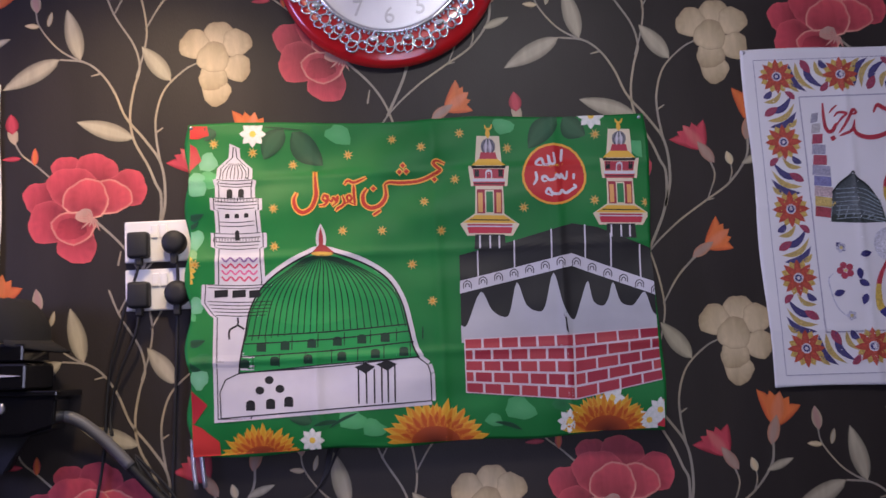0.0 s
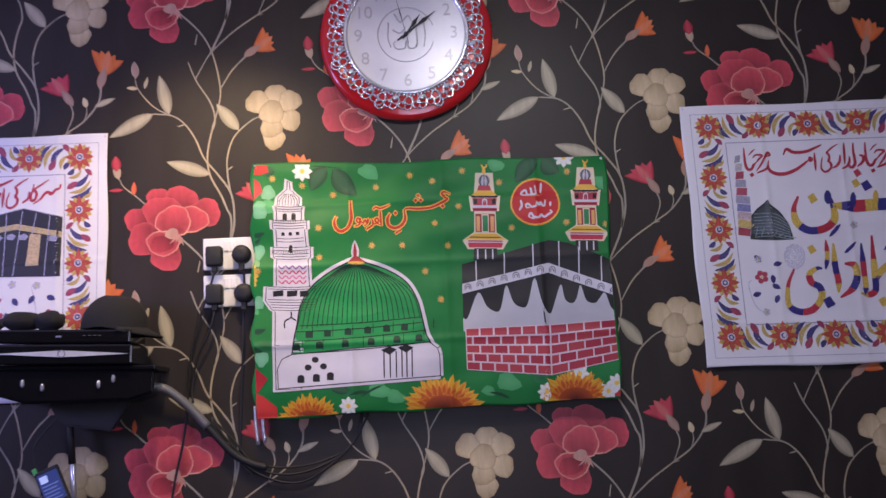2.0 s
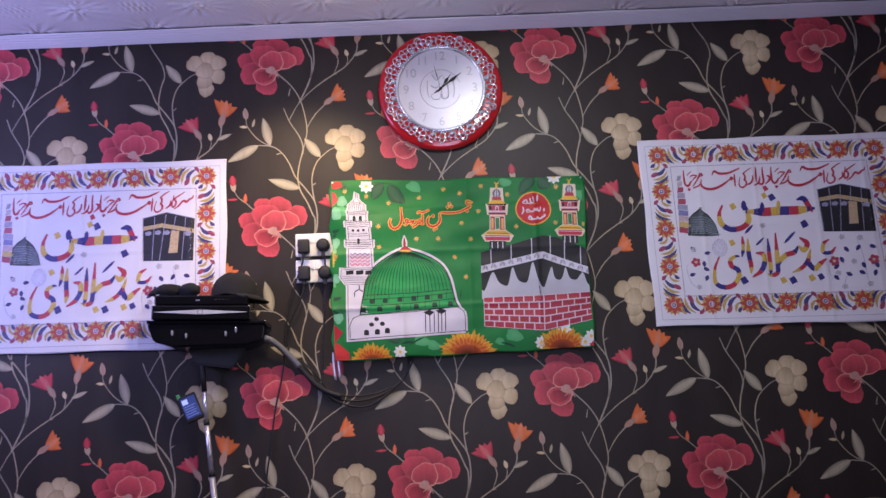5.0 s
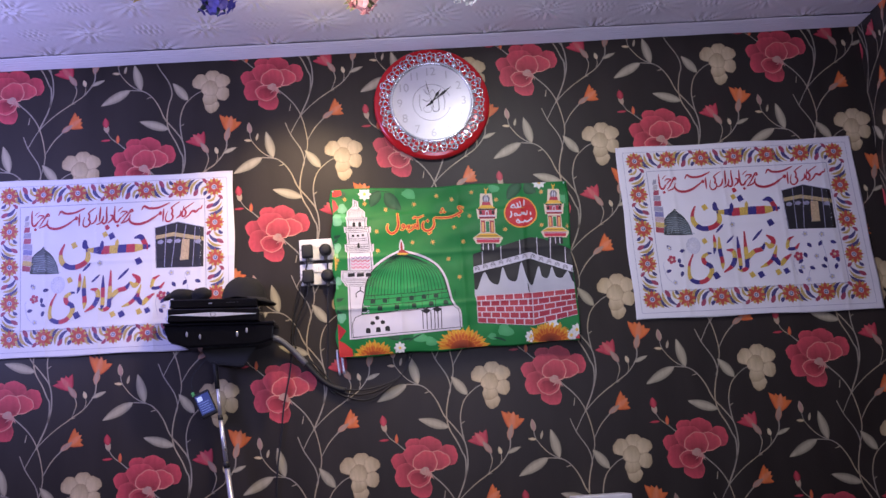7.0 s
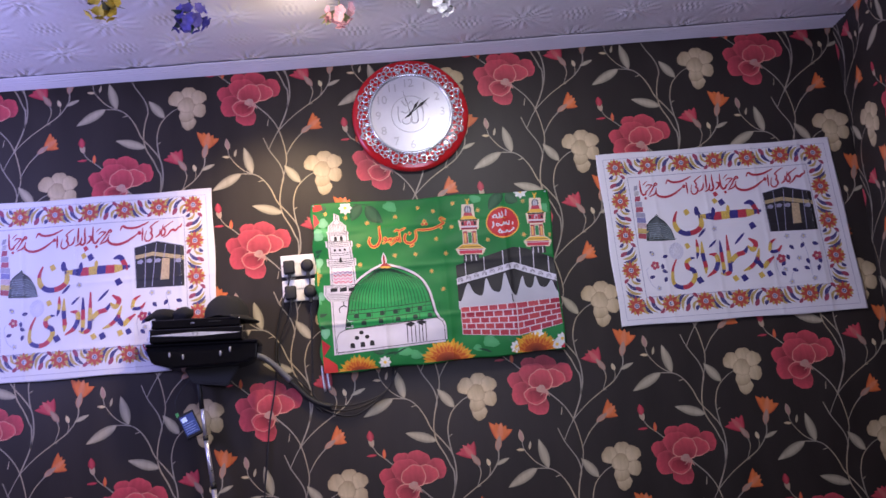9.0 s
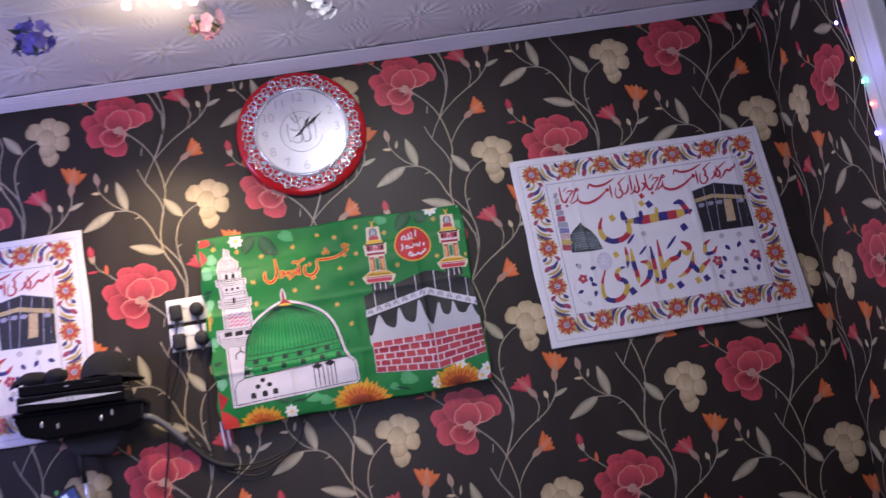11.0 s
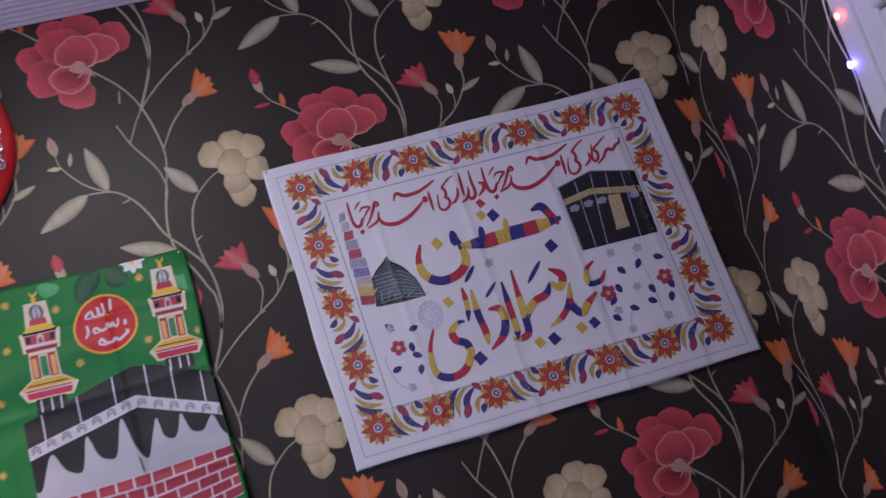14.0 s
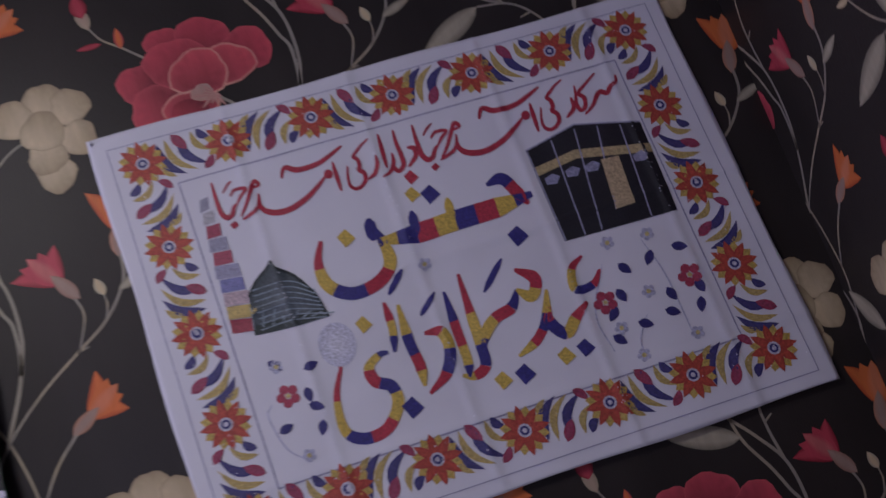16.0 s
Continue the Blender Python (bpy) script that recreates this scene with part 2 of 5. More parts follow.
# embossed ceiling paper: shells of fine ripples in a plain field
def emboss(x, y):
    h = 0.0
    cx, cy = math.floor(x / 0.22) * 0.22 + 0.11, math.floor(y / 0.22) * 0.22 + 0.11
    dx, dy = x - cx, y - cy
    r = math.hypot(dx, dy)
    a = math.atan2(dy, dx)
    parity = (round(cx / 0.22 - 0.5) + round(cy / 0.22 - 0.5)) % 2
    if parity:
        h += 0.0038 * math.sin(14 * a + 9 * r) * max(0, 1 - r / 0.15)
    else:
        h += 0.0034 * math.sin(dx * 300 + 2.2 * math.sin(dy * 70)) * max(0, 1 - r / 0.075)
    h += 0.0030 * noise.noise((x * 7, y * 7, 3.0))
    return h


def sheet(x0, x1, y0, y1, nx, ny, height):
    g = bmesh.new()
    vs = [[g.verts.new((x0 + (x1 - x0) * i / nx, y0 + (y1 - y0) * j / ny, height(x0 + (x1 - x0) * i / nx, y0 + (y1 - y0) * j / ny))) for j in range(ny + 1)] for i in range(nx + 1)]
    for i in range(nx):
        for j in range(ny):
            g.faces.new((vs[i][j], vs[i + 1][j], vs[i + 1][j + 1], vs[i][j + 1]))
    return g


bm = sheet(XL, XR, -1.15, -0.135, 420, 98, lambda x, y: ZC + 0.006 - emboss(x, y))
add_box(bm, XL - 0.1, XR + 0.1, YB - 0.1, -1.15, ZC, ZC + 0.12)
add_box(bm, XL - 0.1, XR + 0.1, -1.15, 0.1, ZC + 0.03, ZC + 0.12)
tagged(part("ceiling", bm, PLASTER), "white embossed ceiling paper with shell ripples", "ceiling", kind="structure")
# ribbed border strip along the wall
bm = sheet(XL, XR, -0.135, 0.0, 160, 60, lambda x, y: ZC + 0.001 + 0.0030 * math.sin(y * 260 + 0.4 * math.sin(x * 9)) + 0.002 * noise.noise((x * 5, y * 9, 1.0)) - (0.0015 if y < -0.122 else 0))
tagged(part("trim", bm, PLASTER), "ribbed white paper border along the ceiling edge", "ceiling border", kind="structure")

# ---------------------------------------------------------------- wallpaper print
CREAM, CREAM2 = (0.62, 0.50, 0.30), (0.36, 0.27, 0.15)
ROSE, DEEP, PALE = (0.50, 0.062, 0.085), (0.25, 0.018, 0.032), (0.70, 0.38, 0.28)
STEM, LEAF, LEAF2 = (0.40, 0.33, 0.22), (0.43, 0.38, 0.27), (0.20, 0.18, 0.13)
ORANGE, ORANGE2 = (0.66, 0.17, 0.05), (0.50, 0.09, 0.03)


def mixc(a, b, t):
    t = max(0, min(1, t))
    return tuple(p + (q - p) * t for p, q in zip(a, b))


def petal(ink, x, y, rx, ry, layer, core, tip, rim=None, heart=(0, 0), ph=0.0, wob=0.05, reach=1.0):
    """A petal: a ringed disc, pale on the side turned to the heart and deep at its far end."""
    ux, uy = x - heart[0], y - heart[1]
    ul = math.hypot(ux, uy) + 1e-6
    ux, uy = ux / ul, uy / ul
    n, rings = 20, (0.0, 0.4, 0.72, 0.92, 1.0)
    pts, cols, faces = [], [], []
    for k in rings:
        for i in range(n):
            a = 2 * math.pi * i / n
            w = 1 + wob * math.sin(3 * a + ph) + 0.5 * wob * math.sin(7 * a + 2 * ph)
            px, py = rx * w * k * math.cos(a), ry * w * k * math.sin(a)
            pts.append((x + px, y + py))
            s = (px * ux + py * uy) / max(rx, ry)
            jag = 0.16 * math.sin(11 * a + ph * 5)
            c = mixc(core, tip, (s + 1.0 + jag * (k > 0.6)) * 0.95 / reach)
            if rim and k > 0.9:
                c = mixc(c, rim, 0.75 if k == 1.0 else 0.25)
            cols.append(c)
    for r in range(len(rings) - 1):
        for i in range(n):
            j = (i + 1) % n
            faces.append((r * n + i, r * n + j, (r + 1) * n + j, (r + 1) * n + i))
    ink.mesh(pts, cols, faces, layer)


def tulip(ink, base, head, colour, deep, layer, spread=1.0):
    b, h = np.array(base, float), np.array(head, float)
    way = (h - b)
    L = np.hypot(*way)
    way /= L
    nrm = np.array((-way[1], way[0]))
    for k, (side, length) in enumerate(((-0.75, 0.95), (0.85, 1.1), (-0.3, 1.1), (0.4, 1.15), (0.05, 1.2))):
        tip = b + way * L * length + nrm * side * L * 0.72 * spread
        ink.leaf(b + way * L * 0.25, tip, L * 0.42, mixc(colour, PALE, 0.25 * (k == 4)), deep if k < 2 else colour, layer + 0.2 * k, n=7, bow=-side * 0.010)
    ink.leaf(b - way * L * 0.28, b + way * L * 0.55, L * 0.34, (0.38, 0.26, 0.20), mixc(deep, STEM, 0.5), layer + 1.2, n=7)


cell = Ink()
mm = lambda pts: [(a / 1000, b / 1000) for a, b in pts]
for pts, w in (
    ([(101, -139), (144, -44), (152, 30), (141, 60), (125, 100), (97, 155), (90, 209), (100, 269), (112, 310), (101, 360), (62, 425), (40, 480)], 7),
    ([(146, -40), (160, 20), (154, 98), (120, 154), (81, 204), (58, 259), (30, 302), (-5, 328), (-57, 336)], 7),
    ([(151, 107), (144, 159), (145, 207), (164, 261), (207, 302), (243, 319)], 6),
    ([(-79, 82), (-108, 109), (-138, 134), (-155, 165)], 5),
    ([(0, 0), (71, -71), (108, -140), (128, -239), (120, -300), (104, -350)], 6),
    ([(332, 107), (325, 57), (285, 4), (232, -32), (165, -78), (101, -139), (58, -212)], 6),
    ([(247, 55), (255, 20), (236, -30)], 5),
    ([(207, -143), (162, -188), (126, -245)], 6),
    ([(-5, 328), (-40, 345), (-70, 370), (-100, 412), (-107, 445)], 5),
    ([(30, 302), (9, 297)], 5), ([(144, 169), (159, 178)], 5), ([(60, -110), (66, -80)], 5), ([(232, -32), (250, -28)], 4),
    ([(285, 4), (292, 26), (291, 45)], 4),
):
    cell.stroke(mm(pts), lambda t, w=w: 0.86 * w / 1000 * (1 - 0.35 * t), lambda t: mixc(STEM, (0.30, 0.27, 0.22), 0.5 + 0.5 * math.sin(9 * t)), 0.0 + 0.4 * (w == 7))
for base, tip, w in (((-57, 336), (-178, 274), 40), ((-14, 332), (-40, 446), 38), ((97, 158), (-22, 199), 38), ((177, 279), (117, 357), 38), ((314, 44), (371, 66), 18)):
    cell.leaf(*mm((base, tip)), w / 1000, LEAF, LEAF2, 1.0, n=11)
for base, tip, w, c, d in (((-139, 126), (-180, 125), 11, ROSE, DEEP), ((-111, 109), (-110, 147), 15, ORANGE, ROSE), ((-81, 409), (-72, 442), 11, LEAF, CREAM2),
                           ((-99, 410), (-131, 414), 12, CREAM, CREAM2), ((292, 42), (284, 72), 17, CREAM, LEAF)):
    cell.leaf(*mm((base, tip)), w / 1000, c, d, 1.0, n=7)
cell.leaf((-0.152, 0.155), (-0.162, 0.205), 0.022, (0.46, 0.34, 0.24), STEM, 1.2, n=7)
cell.leaf((-0.157, 0.178), (-0.160, 0.222), 0.028, ROSE, DEEP, 1.6, n=7)
cell.leaf((-0.104, 0.440), (-0.110, 0.490), 0.022, (0.40, 0.24, 0.20), STEM, 1.2, n=7)
tulip(cell, (0.332, 0.115), (0.352, 0.188), ORANGE, ORANGE2, 1.0, 1.1)
tulip(cell, (0.245, 0.064), (0.205, 0.122), ROSE, DEEP, 1.0, 1.05)
tulip(cell, (0.210, -0.140), (0.266, -0.104), ORANGE, ORANGE2, 1.0, 1.0)
# the cream flower
for i, (x, y, r) in enumerate(((281, 376, 30), (319, 356, 31), (230, 356, 33), (318, 301, 30), (273, 250, 30), (266, 283, 30), (268, 326, 34))):
    petal(cell, x / 1000, y / 1000, r / 1000 * 1.02, r / 1000, 2.0 + 0.3 * i, (0.66, 0.54, 0.34), (0.40, 0.31, 0.18), rim=(0.30, 0.22, 0.13), heart=(0.262, 0.315), ph=i * 1.7, wob=0.07, reach=1.9)
# the large rose
for i, (x, y, rx, ry, inner) in enumerate((
    (-46, 100, 34, 32, 0), (16, 96, 50, 38, 0), (84, 54, 46, 42, 0), (-103, 40, 38, 38, 0), (-81, -14, 52, 48, 0), (-24, -64, 44, 44, 0),
    (-36, 62, 55, 46, 0), (46, 36, 46, 36, 1), (-4, 34, 48, 42, 1), (-32, -26, 46, 34, 1), (-38, -30, 34, 24, 2), (-8, -2, 20, 16, 3),
)):
    h = (-0.005, 0.005)
    if inner == 1:
        petal(cell, x / 1030, y / 1030, (rx + 4) / 1065, (ry + 4) / 1065, 2.0 + 0.3 * i - 0.1, PALE, mixc(ROSE, PALE, 0.5), heart=h, ph=i * 2.1, wob=0.06)
    core = {0: (0.13, 0.022, 0.030), 1: (0.22, 0.035, 0.045), 2: (0.15, 0.022, 0.03), 3: (0.46, 0.30, 0.24)}[inner]
    tip = {0: (0.58, 0.075, 0.10), 1: (0.60, 0.085, 0.105), 2: (0.50, 0.06, 0.08), 3: (0.50, 0.28, 0.22)}[inner]
    petal(cell, x / 1030, y / 1030, rx / 1065, ry / 1065, 2.0 + 0.3 * i, core, tip, rim=mixc(tip, PALE, 0.10) if inner < 2 else None, heart=h, ph=i * 2.1, wob=0.07, reach=1.8)
for k in range(9):  # pale streaks from the heart into the lower petals
    a = 2.2 + 0.42 * k
    L = 0.026 + 0.012 * math.sin(3.7 * k)
    cell.leaf((0.010, -0.008), (0.010 + L * math.cos(a), -0.008 + L * 0.9 * math.sin(a)), 0.005, (0.52, 0.30, 0.24), (0.46, 0.15, 0.14), 5.9 + 0.05 * k, n=5)

COLW, DROP = 0.532, 0.640
spots = [(0.288 + COLW * c, 0.998 + DROP * r - (DROP / 2 if c % 2 else 0)) for c in range(-6, 4) for r in range(-2, 4)]
spots = [(x, z) for x, z in spots if XL - 0.3 < x < XR + 0.15 and -0.4 < z < ZC + 0.1]
cell.build("wallpaper_print", lambda u, v, l: (min(u, XR + 0.05), -0.0006 - 0.00018 * l, v), PRINT, wall_north, spots)["kind"] = "stuff"
side = [(0.43 + COLW * c, 1.92 + DROP * r - (DROP / 2 if c % 2 else 0)) for c in (-1, 0, 1, 2) for r in range(-3, 2)]


def on_side(u, v, l):
    y = max(-u, WY1 + 0.02)
    return (XR - 0.0006 - 0.00018 * l, min(y, 0.04), v)


cell.build("wallpaper_print", on_side, PRINT, wall_east, side)["kind"] = "stuff"

# ---------------------------------------------------------------- printed cloths


def warp(quad, goal):
    """The projective map that carries the four corners of an artwork onto those of the cloth."""
    rows, rhs = [], []
    for (x, y), (u, v) in zip(quad, goal):
        rows += [[x, y, 1, 0, 0, 0, -u * x, -u * y], [0, 0, 0, x, y, 1, -v * x, -v * y]]
        rhs += [u, v]
    h = np.linalg.solve(np.array(rows, float), np.array(rhs, float))

    def go(p):
        d = h[6] * p[0] + h[7] * p[1] + 1
        return ((h[0] * p[0] + h[1] * p[1] + h[2]) / d, (h[3] * p[0] + h[4] * p[1] + h[5]) / d)
    return go


INKW, INKG, INKK = (0.57, 0.55, 0.61), (0.44, 0.44, 0.48), (0.012, 0.012, 0.014)
BRICK, GOLD, ART_RED = (0.30, 0.018, 0.045), (0.70, 0.42, 0.06), (0.52, 0.035, 0.03)
NAVY, MAROON, STRAW = (0.030, 0.026, 0.15), (0.33, 0.030, 0.075), (0.52, 0.38, 0.10)
VIVID, DARKG, PALEG = (0.02, 0.26, 0.065), (0.010, 0.055, 0.022), (0.12, 0.42, 0.18)

# ---- the green banner
BQ = ((333, 222), (1142, 200), (1178, 748), (345, 806))
BG = ((-0.563, 1.815), (0.396, 1.796), (0.386, 1.140), (-0.562, 1.128))
bq = warp(BQ, BG)
art = Ink(bq)


def blob(x, y, r, col, layer, k=0.7, n=12, wob=0.12):
    art.disc(x, y, r, r * k, 0.3, col, mixc(col, VIVID, 0.35), layer, n=n, wob=wob, ph=x)


def daisy(x, y, r, layer, petal_col=(0.72, 0.72, 0.68), heart_col=(0.75, 0.5, 0.08)):
    for i in range(8):
        a = math.pi / 4 * i
        art.leaf((x, y), (x + r * math.cos(a), y + r * math.sin(a)), r * 0.62, petal_col, mixc(petal_col, VIVID, 0.2), layer, n=6)
    art.disc(x, y, r * 0.25, r * 0.25, 0, heart_col, heart_col, layer + 0.4, n=8)


def star(x, y, r=9):
    for i in range(4):
        a = math.pi / 4 * i + 0.2
        dx, dy = r * math.cos(a), r * math.sin(a)
        art.stroke([(x - dx, y - dy), (x, y), (x + dx, y + dy)], lambda t: 3.2 * (1 - abs(2 * t - 1)) + 0.6, (0.66, 0.42, 0.12), 1.5, step=2)
    art.disc(x, y, 3.2, 3.2, 0, (0.30, 0.10, 0.02), GOLD, 2.0, n=8)


def sunflower(x, y, r, layer):
    rnd = random.Random(int(x))
    for ring, (k, mid, edge) in enumerate(((1.0, (0.60, 0.30, 0.02), (0.66, 0.43, 0.05)), (0.90, (0.58, 0.20, 0.015), (0.66, 0.38, 0.04)), (0.72, (0.44, 0.08, 0.012), (0.60, 0.22, 0.025)))):
        for i in range(15):
            a = math.radians(183 + 12.6 * i + 6 * ring + rnd.uniform(-3, 3))
            q = r * k * rnd.uniform(0.90, 1.06)
            art.leaf((x + 0.15 * r * math.cos(a), y), (x + q * 1.12 * math.cos(a), y + q * 0.94 * math.sin(a)), r * 0.25, mid, edge, layer + 0.25 * ring + 0.01 * (i % 3), n=7, bow=rnd.uniform(-3, 3))
    pts = [(x + r * 0.52 * math.cos(a), y + r * 0.36 * math.sin(a)) for a in (math.pi + math.pi * i / 12 for i in range(13))]
    art.fan((x, y), pts, (0.07, 0.012, 0.008), (0.34, 0.06, 0.015), layer + 0.9)


# leaves, blooms and stars of the ground
for x, y, r, c in ((603, 238, 24, PALEG), (895, 222, 20, PALEG), (1135, 262, 20, PALEG), (380, 320, 22, PALEG), (345, 450, 12, (0.3, 0.5, 0.25)), (345, 560, 10, PALEG),
                   (630, 735, 26, PALEG), (925, 715, 28, PALEG), (880, 735, 16, PALEG), (370, 640, 24, DARKG), (560, 735, 26, DARKG), (1000, 705, 20, DARKG), (668, 750, 22, PALEG)):
    blob(x, y, r, mixc(c, VIVID, 0.3), 0.4)
for b_, t_, w in (((505, 228), (470, 282), 40), ((520, 232), (576, 292), 46), ((990, 208), (940, 262), 40), ((1000, 208), (1040, 240), 40), ((384, 232), (365, 250), 26), ((560, 740), (520, 735), 26)):
    art.leaf(b_, t_, w, (0.030, 0.10, 0.045), DARKG, 0.8, n=9, bow=5)
art.stroke([(470, 224), (500, 226), (540, 230)], 2.5, DARKG, 0.9)
for b_, t_, w in (((334, 386), (366, 380), 13), ((334, 404), (356, 392), 9), ((336, 606), (372, 600), 14), ((338, 640), (366, 652), 12), ((610, 740), (560, 748), 9), ((640, 724), (588, 752), 6), ((930, 752), (880, 738), 8)):
    art.leaf(b_, t_, w, DARKG, (0.012, 0.08, 0.04), 0.85, n=7, bow=3)
for x, y, r in ((352, 330, 20), (350, 424, 16), (352, 540, 14), (372, 288, 16), (362, 668, 16)):
    blob(x, y, r, mixc(PALEG, (0.30, 0.55, 0.45), 0.4), 0.6, k=1.1)
for k in range(5):
    art.leaf((336, 462 + 8 * k), (354 - 3 * abs(k - 2), 458 + 11 * k), 11, (0.62, 0.42, 0.05), (0.70, 0.52, 0.12), 0.9 + 0.02 * k, n=6)
for pts, c in (([(334, 224), (368, 222), (372, 240), (352, 247), (334, 246)], ART_RED), ([(330, 250), (350, 262), (360, 285), (345, 300), (331, 318)], (0.42, 0.03, 0.04)),
               ([(338, 680), (376, 712), (352, 745), (340, 742)], (0.40, 0.02, 0.03)), ([(341, 742), (365, 752), (396, 776), (398, 800), (347, 805)], ART_RED),
               ([(1166, 702), (1178, 696), (1178, 745), (1158, 742)], (0.55, 0.04, 0.06))):
    art.poly(pts, c, 0.9)
for x, y in ((450, 237), (1050, 205), (560, 772), (1012, 736), (1150, 733), (1085, 695), (1168, 715)):
    daisy(x, y, 24 if y < 300 else 22, 1.1)
for x, y, r in ((472, 806, 66), (778, 776, 84), (1078, 752, 74)):
    sunflower(x, y, r, 1.0)
for x, y in ((450, 270), (522, 291), (620, 273), (698, 246), (750, 260), (818, 235), (490, 370), (492, 436), (612, 408), (682, 408), (756, 357), (810, 317), (786, 408), (735, 466),
             (771, 530), (352, 469), (381, 255), (903, 261), (1057, 238), (931, 367), (1055, 354), (1145, 357)):
    star(x, y, 9)

# the tall white tower
tower = ((418, 262, 1), (418, 279, 2.5), (418, 284, 8), (418, 289, 13), (419, 298, 23), (419, 318, 24), (420, 320, 30), (421, 332, 27), (422, 352, 27), (423, 352, 38), (424, 372, 38), (425, 374, 32), (428, 412, 33),
         (428, 412, 42), (429, 436, 42), (430, 440, 35), (432, 502, 37), (430, 503, 58), (430, 535, 60), (432, 556, 46), (428, 560, 35), (424, 735, 28))
for pad, col, layer in ((8, INKW, 1.8), (2.2, INKK, 2.0), (0.3, INKW, 2.2)):
    left = [(x - w - pad, y + (pad if i == len(tower) - 1 else -pad if i == 0 else 0)) for i, (x, y, w) in enumerate(tower)]
    right = [(x + w + pad, y) for x, y, w in tower]
    pts = left + right
    n = len(tower)
    art.mesh(pts, [col] * len(pts), [(i, i + 1, n + i + 1, n + i) for i in range(n - 1)], layer)


def line(pts, w=1.8, col=INKK, layer=2.6, step=3):
    art.stroke(pts, w, col, layer, step=step, ends=(0.9, 0.9))


for i in range(-3, 4):
    line([(419 + 3 * i, 289), (419 + 6.6 * i, 304), (419 + 6.6 * i, 318)], 1.5)
for y, w in ((320, 29), (326, 28), (331, 27), (352, 37), (358, 37), (364, 36), (370, 33), (393, 31), (400, 31), (413, 41), (420, 41), (428, 40), (434, 37), (440, 35), (503, 57), (508, 56), (532, 58), (538, 56), (544, 52), (550, 48), (556, 44)):
    cx = 418 + (y - 250) * 0.05
    line([(cx - w, y), (cx, y + 1.5), (cx + w, y - 1)], 1.5)
for y, w, n in ((355, 36, 14), (424, 40, 16)):
    for i in range(n):
        x = 423 - w + 2 * w * i / (n - 1)
        line([(x, y - 4), (x, y + 5)], 1.2)
for k, c in enumerate(((0.20, 0.10, 0.28), (0.50, 0.05, 0.12), (0.62, 0.12, 0.28), (0.55, 0.06, 0.14))):
    line([(399 + 8 * i, 459 + 11 * k + (4 if i % 2 else -3)) for i in range(9)], 3.2, c, step=3)


def arch(x, y, w, h, col=INKK, layer=3.0):
    pts = [(x - w, y + h), *[(x + w * math.cos(a), y - h * 0.4 + h * 0.6 * math.sin(a)) for a in (math.pi + math.pi * i / 8 for i in range(9))], (x + w, y + h)]
    art.poly(pts, col, layer)


for x, y, w, h in ((412, 344, 5, 8), (432, 343, 5, 8), (408, 383, 4, 4), (425, 383, 4, 4), (442, 382, 4, 4), (426, 417, 4, 9)):
    arch(x, y, w, h)
for x, w in ((398, 12), (430, 12), (458, 10)):
    art.poly([(x - w, 513), (x + w, 511), (x + w, 524), (x - w, 526)], INKK, 3.0)
line([(428, 560), (428, 573), (414, 582), (414, 598)], 3.5)
line([(428, 573), (440, 580)], 3.5)

# the green dome on its white building
dome = [(431, 658), (436, 622), (442, 590), (450, 545), (473, 505), (513, 472), (556, 449), (576, 444), (602, 449), (652, 466), (692, 492), (716, 530), (728, 572), (737, 608), (748, 628)]
for pad, col, layer in ((18, INKW, 1.8), (3.2, INKK, 2.3)):
    art.stroke(dome, pad, col, layer + (0.6 if pad < 5 else 0), step=4, ends=(1, 1))
house = [(400, 735), (398, 690), (408, 668), (431, 657), (590, 640), (745, 627), (763, 640), (768, 655), (770, 702), (590, 718)]
foot = house[:-1] + [(590, 718), (400, 735)]
for a, b_ in zip(foot, foot[1:]):
    art.stroke([a, b_], 14, INKW, 1.8, step=2, ends=(1, 1))
art.fan((585, 680), house, (0.60, 0.58, 0.66), INKW, 2.4)
art.fan((580, 560), dome + [(590, 642)], (0.02, 0.30, 0.075), (0.015, 0.25, 0.06), 2.3)
for a, b_ in zip(foot, foot[1:]):
    line([a, b_], 2.2, INKK, 2.8, 2)
top = (577, 452)
for i in range(25):
    s = i / 12 - 1
    side = 1.0 + 0.06 * (s > 0)
    line([top, (577 + 30 * s, 457), *[(579 + k * s * side, y - 13 * s * (y - 450) / 130 - 5 * (1 - s * s)) for k, y in ((66, 478), (101, 503), (124, 535), (137, 588))]], 2.0, (0.006, 0.035, 0.016), 3.0, 4)
for a, b_ in (((446, 592), (728, 570)), ((441, 606), (732, 582)), ((437, 628), (738, 600)), ((431, 656), (748, 626))):
    line([a, ((a[0] + b_[0]) / 2, (a[1] + b_[1]) / 2 + 3), b_], 2.2, INKK, 3.0)
for i in range(7):
    x = 478 + 46 * i
    line([(x, 597 - (x - 445) * 0.075), (x, 622 - (x - 445) * 0.085)], 1.6)
    line([(x - 22, 628 - (x - 445) * 0.085), (x - 22, 652 - (x - 445) * 0.085)], 1.6)
for x, y in ((470, 611), (512, 608), (559, 604), (604, 600), (647, 596), (688, 593), (442, 640), (494, 635), (553, 631), (612, 626), (671, 621), (721, 617)):
    arch(x, y, 8, 8, (0.010, 0.040, 0.022))
for x, y in ((484, 668), (468, 686), (503, 683)):
    art.disc(x, y, 8, 7, 0, INKK, INKK, 3.0)
for x, y in ((452, 712), (487, 709), (519, 705)):
    arch(x, y, 8, 9)
for x in (641, 655, 669, 682, 693, 705):
    line([(x, 648 - (x > 672) * 6), (x + 1, 708 - (x - 641) * 0.05)], 3.0)
